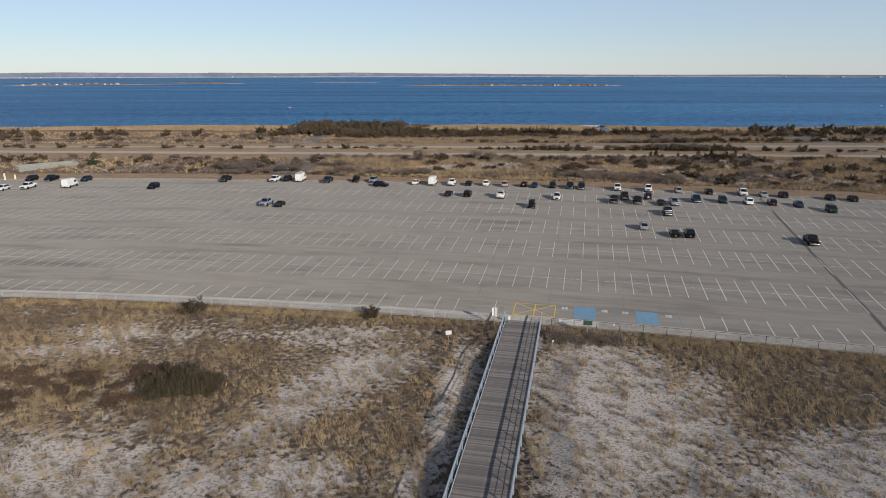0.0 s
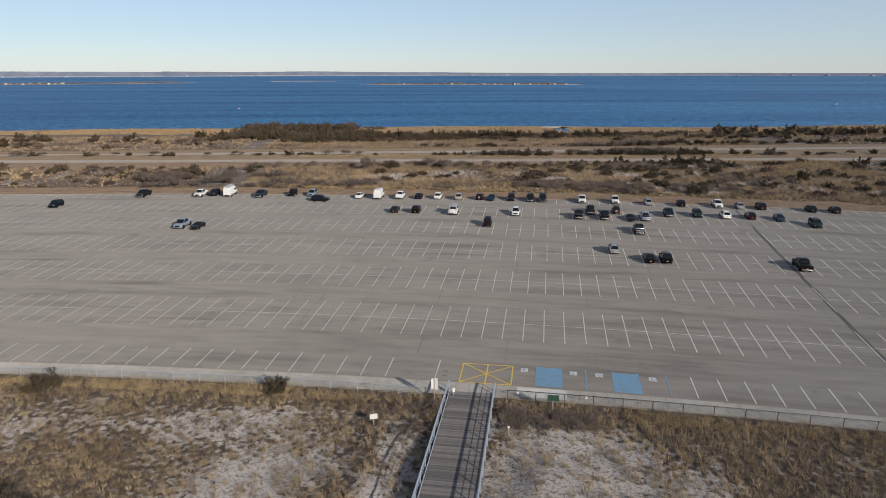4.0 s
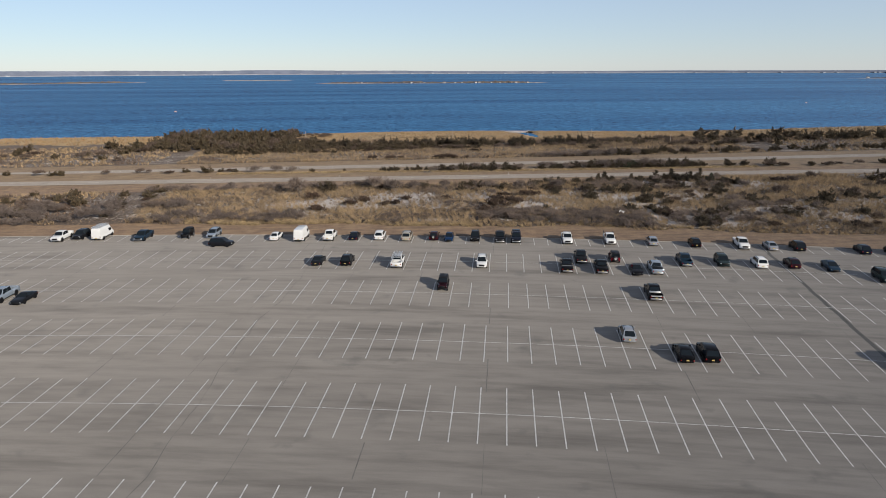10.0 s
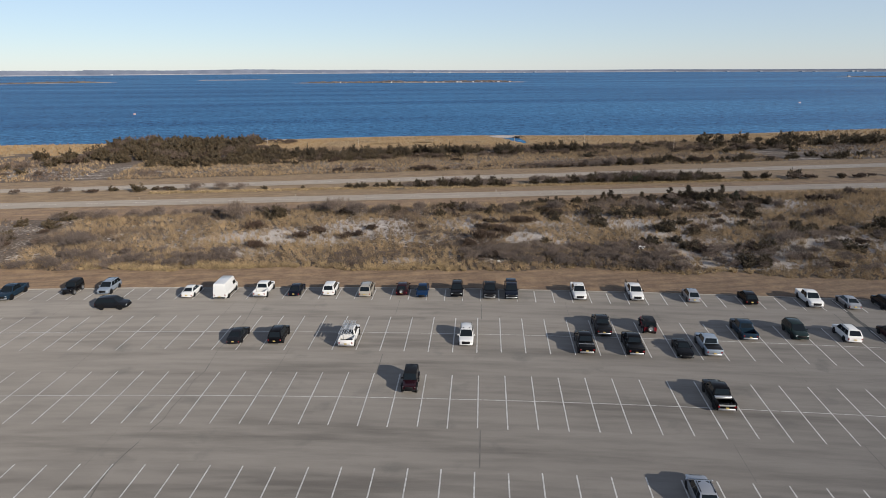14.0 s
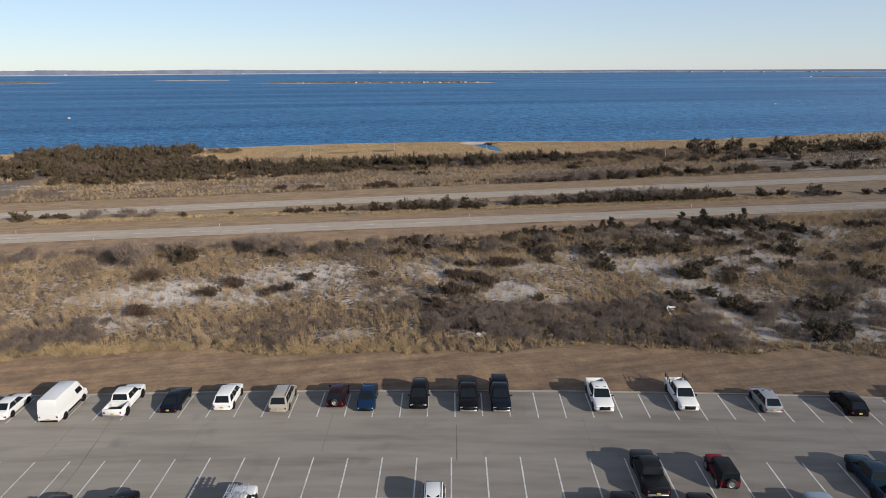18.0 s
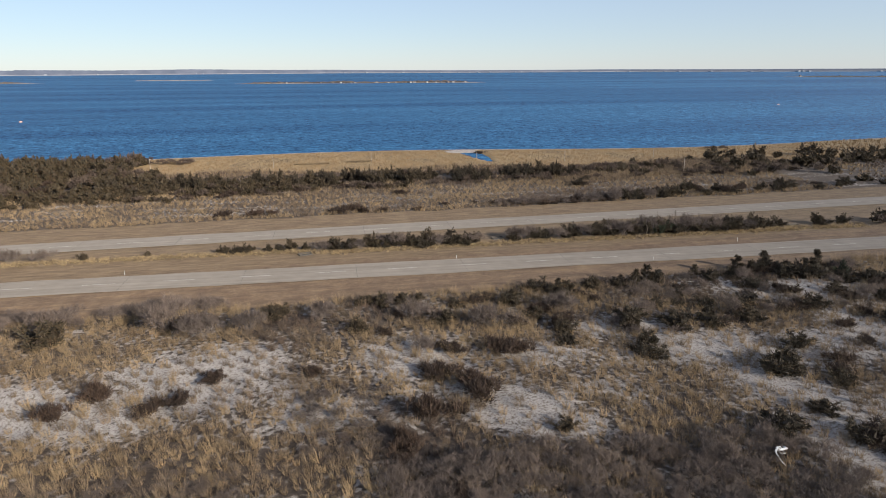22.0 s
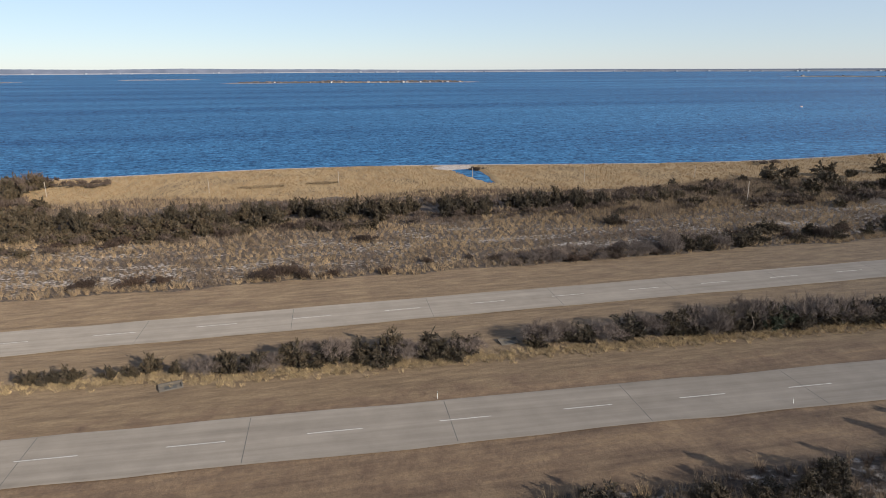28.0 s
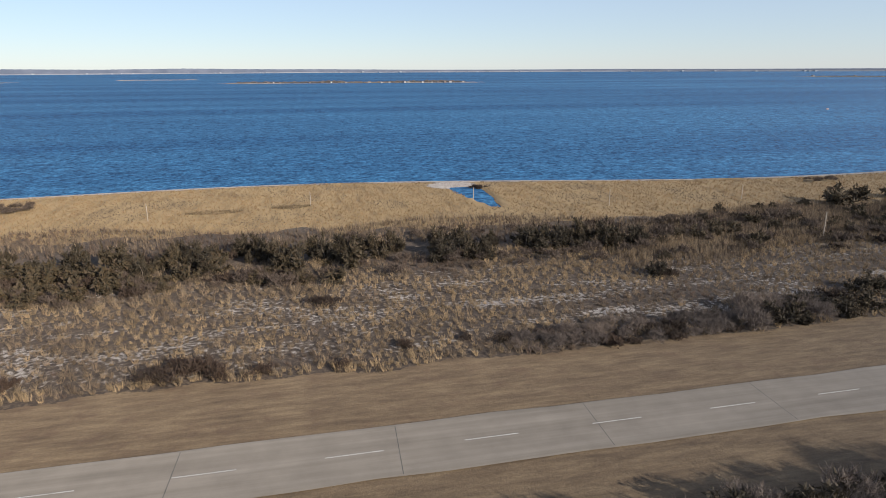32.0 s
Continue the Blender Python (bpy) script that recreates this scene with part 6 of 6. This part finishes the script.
def vehicle(kind, colour, label, extras=()):
    """One vehicle with its parts, nose to +y, standing on z = 0."""
    s, paint = SHAPES[kind], CAR_PAINT[colour]
    root = new(kind)
    k = (kind, colour)
    part("body", once(k + ("body",), lambda: loft("body", s["body"], paint)), root)
    zb, zt, f0, f1, r1, r0, wb, wt = s["cabin"]
    low = [(wb, f0, zb), (wb, r0, zb), (-wb, r0, zb), (-wb, f0, zb)]
    top = [(wt, f1, zt), (wt, r1, zt), (-wt, r1, zt), (-wt, f1, zt)]
    roof_paint = BLACK_TRIM if "soft_top" in extras else paint
    part("cabin", once(k + ("cabin", "soft_top" in extras), lambda: greenhouse("cabin", s["cabin"], roof_paint)), root)
    front, back = (low[3], low[0], top[0], top[3]), (low[1], low[2], top[2], top[1])
    g = CAR_GLASS
    part("windscreen", once((kind, "ws"), lambda: pane("windscreen", front, .05, .95, .06, .92, g)), root)
    if "blind" not in extras:
        part("rear_window", once((kind, "rw"), lambda: pane("rear_window", back, .09, .91, (.55 if kind == "van" else .12), .90, g)), root)
    for sign in (1, -1):
        q = (low[0], low[1], top[1], top[0]) if sign > 0 else (low[3], low[2], top[2], top[3])
        spans = ((.06, .27),) if kind == "van" else ((.06, .50), (.525, .93)) if kind in ("pickup_truck", "sedan", "coupe") else ((.05, .37), (.395, .67), (.695, .95))
        lo, hi = (.12, .52) if kind == "van" else (.10, .88)
        for n, (u0, u1) in enumerate(spans):
            part("side_window", once((kind, "sw", sign, n), lambda: pane("side_window", q, u0, u1, lo, hi, g)), root)
    front_y, back_y = s["body"][0][0], (-2.92 if kind == "pickup_truck" else s["body"][-1][0])
    wid, hz = s["body"][1][3], s["body"][1][2]
    fy, by, rad = s["wheels"]
    tyre = once((rad, "tyre"), lambda: lathe("wheel", ((rad * .62, -.11), (rad * .94, -.115), (rad, -.08), (rad, .08), (rad * .94, .115), (rad * .62, .11), (rad * .62, -.11)), RUBBER))
    rim = once((rad, "rim"), lambda: lathe("rim", ((0.02, .085), (rad * .18, .09), (rad * .3, .06), (rad * .5, .07), (rad * .63, .10), (rad * .63, -.09)), RIM, 16))
    arch = once((rad, "arch"), lambda: lathe("wheel_arch", ((0.03, .02), (rad * 1.16, .02), (rad * 1.16, -.02), (0.03, -.02)), BLACK_TRIM, 18))
    for sign in (1, -1):
        for y in (fy, by):
            turn = pose(sign * s["track"], y, rad, 0, 0, 0 if sign > 0 else 180)
            wheel = part("wheel", tyre, root, at=turn)
            part("rim", rim, wheel)
            part("wheel_arch", arch, root, at=pose(sign * (max(b[3] for b in s["body"]) - .012), y, rad + .03))
        part("headlight", once((kind, "hl", sign), lambda: block("headlight", min(sign * wid * .52, sign * wid * .93), max(sign * wid * .52, sign * wid * .93), front_y - .22, front_y - .015, hz - .26, hz - .10, LAMP_CLEAR, .02)), root, "clear headlight")
        part("tail_light", once((kind, "tl", sign), lambda: block("tail_light", min(sign * wid * .78, sign * wid * .97), max(sign * wid * .78, sign * wid * .97), back_y - .012, back_y + .14, hz - .26, hz - .06, LAMP_RED, .02)), root, "red tail light")
        part("mirror", once((kind, colour, "mi", sign), lambda: block("mirror", min(sign * (wb + .03), sign * (wb + .24)), max(sign * (wb + .03), sign * (wb + .24)), f0 - .38, f0 - .26, zb + .04, zb + .20, BLACK_TRIM if kind in ("pickup_truck", "off_roader") else paint, .02)), root)
    trim = CHROME if kind == "pickup_truck" else BLACK_TRIM
    part("grille", once((kind, "gr"), lambda: block("grille", -wid * .58, wid * .58, front_y - .16, front_y + .055, hz - .44, hz - .09, BLACK_TRIM, .02)), root)
    zfb = s["body"][0][1]
    part("front_bumper", once((kind, colour, "fb"), lambda: block("front_bumper", -wid * .92, wid * .92, front_y - .16, front_y + .05, zfb - .06, zfb + .14, trim if kind in ("pickup_truck", "off_roader") else paint, .03)), root)
    part("rear_bumper", once((kind, colour, "rb"), lambda: block("rear_bumper", -wid * .92, wid * .92, back_y - .06, back_y + .16, zfb - .04, zfb + .16, trim if kind in ("pickup_truck", "off_roader", "van") else paint, .03)), root)
    part("plate", once((kind, "pl"), lambda: block("plate", -.16, .16, back_y - .075, back_y - .045, zfb + .17, zfb + .33, PLATE)), root, "plain yellow plate")
    if kind == "van":
        for sign in (1, -1):
            part("side_trim", once(("vst", sign), lambda: block("side_trim", min(sign * .985, sign * 1.015), max(sign * .985, sign * 1.015), -1.25, 1.4, .42, .62, BLACK_TRIM, .008)), root, "black side trim")
    if kind in ("pickup_truck", "suv", "off_roader"):
        for sign in (1, -1):
            part("running_board", once((kind, "rbd", sign), lambda: block("running_board", min(sign * (wid - .04), sign * (wid + .08)), max(sign * (wid - .04), sign * (wid + .08)), by + .62, fy - .62, .34, .42, BLACK_TRIM, .015)), root)
    if kind == "pickup_truck":
        for sign in (1, -1):
            part("bed_side", once((colour, "bs", sign), lambda: block("bed_side", min(sign * .84, sign * 1.0), max(sign * .84, sign * 1.0), -2.86, -1.16, .42, 1.22, paint, .035)), root)
        part("tailgate", once((colour, "tg"), lambda: block("tailgate", -.98, .98, -2.90, -2.80, .50, 1.22, paint, .025)), root)
        part("bed_front", once((colour, "bf"), lambda: block("bed_front", -.83, .83, -1.24, -1.16, .50, 1.20, paint)), root)
        part("bed_floor", once(("bfl",), lambda: block("bed_floor", -.86, .86, -2.82, -1.18, .46, .62, BLACK_TRIM)), root, "dark bed liner")
        if "cover" in extras:
            part("bed_cover", once(("cov",), lambda: block("bed_cover", -.92, .92, -2.83, -1.18, 1.21, 1.255, BLACK_TRIM, .015)), root, "black bed cover")
        if "bar" in extras:
            part("cover_bar", block("cover_bar", -.90, .90, -2.05, -1.97, 1.256, 1.29, ALU), root, "pale bar across the bed cover")
        if "cap" in extras:
            part("bed_cap", hull("bed_cap", [(.92, -1.20, 1.2), (.92, -2.86, 1.2), (-.92, -2.86, 1.2), (-.92, -1.20, 1.2), (.76, -1.24, 1.86), (.76, -2.72, 1.8), (-.76, -2.72, 1.8), (-.76, -1.24, 1.86)], paint, .06), root)
        if "stakes" in extras:
            for sign in (1, -1):
                for y in (-1.25, -2.0, -2.75):
                    part("stake", block("stake", sign * .92 - .03, sign * .92 + .03, y - .03, y + .03, 1.2, 1.75, BLACK_TRIM), root)
                for z in (1.5, 1.72):
                    part("stake_rail", block("stake_rail", sign * .92 - .02, sign * .92 + .02, -2.8, -1.2, z, z + .05, BLACK_TRIM), root)
        if "toolbox" in extras:
            part("toolbox", block("toolbox", -.84, .84, -1.62, -1.26, 1.05, 1.30, ALU, .02), root, "aluminium toolbox behind the cab")
            part("gate_trim", block("gate_trim", -.80, .80, -2.915, -2.895, .92, 1.10, ALU), root, "pale tailgate trim")
    if "ladder_rack" in extras:
        for y in (-2.6, -1.3, .5) if kind == "pickup_truck" else (-2.4, 0.0, 1.2):
            part("rack_bar", block("rack_bar", -.86, .86, y - .03, y + .03, zt + .14, zt + .19, ALU), root)
            for sign in (1, -1):
                part("rack_leg", block("rack_leg", sign * .84 - .025, sign * .84 + .025, y - .025, y + .025, (1.2 if kind == "pickup_truck" and y < -1.1 else zt - .05), zt + .14, ALU), root)
        for x in (-.62, -.05, .48):
            for side in (-.19, .19):
                part("ladder_rail", block("ladder_rail", x + side - .025, x + side + .025, -2.95, 1.5, zt + .195, zt + .27, ALU), root)
            for n in range(12):
                y = -2.8 + n * .37
                part("ladder_rung", once(("rung", x, n, zt), lambda: block("ladder_rung", x - .165, x + .165, y - .02, y + .02, zt + .21, zt + .25, ALU)), root)
    if "rails" in extras:
        for sign in (1, -1):
            part("roof_rail", once((kind, "rr", sign), lambda: block("roof_rail", sign * (wt - .10) - .02, sign * (wt - .10) + .02, r1 + .15, f1 - .2, zt - .02, zt + .055, BLACK_TRIM, .008)), root)
    if "roof_glass" in extras:
        part("sunroof", once((kind, "sr"), lambda: block("sunroof", -wt * .66, wt * .66, r1 * .35, f1 - .22, zt - .01, zt + .012, CAR_GLASS)), root)
    if "spare" in extras:
        spare = part("spare_wheel", tyre, root, at=pose(0, back_y - .16, 1.0, 0, 0, -90))
        part("rim", rim, spare)
    if kind == "off_roader":
        for sign in (1, -1):
            for y in (fy, by):
                part("fender", once((colour, "fe", sign, y), lambda: block("fender", min(sign * .70, sign * .93), max(sign * .70, sign * .93), y - .52, y + .52, .86, .96, BLACK_TRIM, .03)), root)
    words = kind.replace("_", " ").replace("off roader", "off-roader")
    return tagged(root, label, words, group="parked vehicles")


def park(kind, r, deg, nose, colour, tail="", extras=(), turn=0.0):
    """Stands a vehicle in the car park: nose 1 outwards, -1 towards the footpath, 0 along the lane."""
    facing = {1: "parked nose outward", -1: "parked nose inward", 0: "standing in the lane"}[nose]
    name = kind.replace("_", " ").replace("off roader", "off-roader")
    ob = vehicle(kind, colour, f"{colour} {name} {tail + ' ' if tail else ''}{facing}", extras)
    p = ring(r, deg)
    head = deg + (0 if nose == 1 else 180 if nose == -1 else 90) + turn
    ob.matrix_basis = pose(p.x, p.y, 0.0, 0, 0, -head)
    return ob


OUT, IN, LANE = 1, -1, 0
# the row along the dirt strip
for row in (
        ("sedan", 732.3, 8.40, OUT, "white", "with a dark rear window"), ("van", 732.0, 8.83, OUT, "white", "with a high roof", ("blind",)),
        ("pickup_truck", 732.6, 9.29, OUT, "white", "with an empty bed"), ("sedan", 732.9, 9.69, OUT, "navy"),
        ("suv", 733.1, 10.11, OUT, "white", "with dark rear glass"), ("minivan", 732.8, 10.56, OUT, "tan", "with roof rails", ("rails",)),
        ("crossover", 733.3, 11.00, OUT, "maroon", "with a spare wheel", ("spare",)), ("sedan", 732.9, 11.25, IN, "blue"),
        ("suv", 733.1, 11.67, IN, "black", "with roof rails", ("rails",)), ("pickup_truck", 733.0, 12.07, IN, "black", "with a covered bed", ("cover",)),
        ("pickup_truck", 733.0, 12.33, IN, "navy", "with a bed cap", ("cap",)), ("pickup_truck", 733.2, 13.14, IN, "white", "with a sunroof", ("roof_glass",)),
        ("pickup_truck", 733.6, 13.81, IN, "white", "with staked bed rails", ("stakes",)), ("crossover", 733.0, 14.46, OUT, "silver", "with a glass roof", ("roof_glass",)),
        ("crossover", 732.8, 15.10, OUT, "black"), ("pickup_truck", 733.2, 15.80, IN, "white", "with an empty bed"),
        ("sedan", 732.8, 16.21, OUT, "silver"), ("suv", 732.9, 16.60, OUT, "charcoal"), ("crossover", 732.4, 17.49, OUT, "navy"), ("crossover", 732.4, 17.91, OUT, "charcoal")):
    park(*row)
for row in (
        ("van", 733.4, 5.50, OUT, "white", "with ladders on its roof", ("ladder_rack", "blind")), ("pickup_truck", 732.2, 6.21, IN, "slate blue", "with an empty bed"),
        ("off_roader", 733.6, 6.89, IN, "black", "with a black top", ("soft_top", "spare")), ("suv", 734.0, 7.32, IN, "pale blue", "with roof rails", ("rails",)),
        ("pickup_truck", 731.9, 3.62, IN, "charcoal"), ("pickup_truck", 732.4, 4.87, IN, "white"), ("suv", 733.6, 5.14, IN, "charcoal"),
        ("suv", 731.8, -1.27, IN, "charcoal"), ("pickup_truck", 731.8, -0.78, IN, "navy"), ("crossover", 730.8, 0.13, IN, "slate blue"),
        ("suv", 717.7, 2.32, IN, "navy"), ("pickup_truck", 717.3, -0.67, IN, "white"), ("van", 719.7, 0.22, OUT, "white", "with a plain box body", ("blind",)),
        ("crossover", 714.5, -1.13, IN, "white")):
    park(*row)
# the double rows
for row in (
        ("sedan", 715.0, 9.42, OUT, "charcoal", "with a sloping rear"), ("suv", 715.0, 9.85, OUT, "black", "with roof rails", ("rails",)),
        ("pickup_truck", 714.7, 10.60, OUT, "white", "with ladders on a rack", ("ladder_rack",)), ("suv", 715.2, 11.82, IN, "white", "with roof rails", ("rails", "roof_glass")),
        ("pickup_truck", 714.1, 13.02, OUT, "black", "with a barred bed cover", ("cover", "bar")), ("pickup_truck", 720.0, 13.26, OUT, "charcoal", "with a covered bed", ("cover",)),
        ("off_roader", 720.3, 13.75, OUT, "red", "with a black top and spare wheel", ("soft_top", "spare")), ("pickup_truck", 714.1, 13.50, OUT, "black", "with a covered bed", ("cover",)),
        ("coupe", 713.5, 13.98, IN, "black"), ("pickup_truck", 714.6, 14.25, OUT, "pale blue", "with a covered bed", ("cover",)),
        ("pickup_truck", 720.0, 14.73, OUT, "slate blue", "with a dark bed"), ("suv", 720.4, 15.26, IN, "dark green"),
        ("suv", 720.2, 15.76, OUT, "white", "with roof rails", ("rails",)), ("crossover", 720.7, 16.21, OUT, "maroon"), ("sedan", 720.1, 16.70, IN, "slate blue"),
        ("minivan", 715.1, 17.20, IN, "dark green")):
    park(*row)
for row in (
        ("off_roader", 702.4, 11.34, IN, "maroon", "with a black top", ("soft_top",)), ("pickup_truck", 701.4, 14.03, OUT, "black", "with a toolbox in its bed", ("toolbox",)),
        ("crossover", 684.6, 13.50, OUT, "silver", "with a glass roof and rails", ("roof_glass", "rails")), ("sedan", 679.5, 14.00, OUT, "black"),
        ("suv", 679.7, 14.25, OUT, "black"), ("pickup_truck", 679.9, 16.20, OUT, "black", "with a covered bed", ("cover",)),
        ("pickup_truck", 695.8, 5.72, IN, "pale blue", "with an open bed"), ("coupe", 694.9, 6.04, IN, "charcoal"), ("suv", 726.4, 7.65, LANE, "charcoal")):
    park(*row)
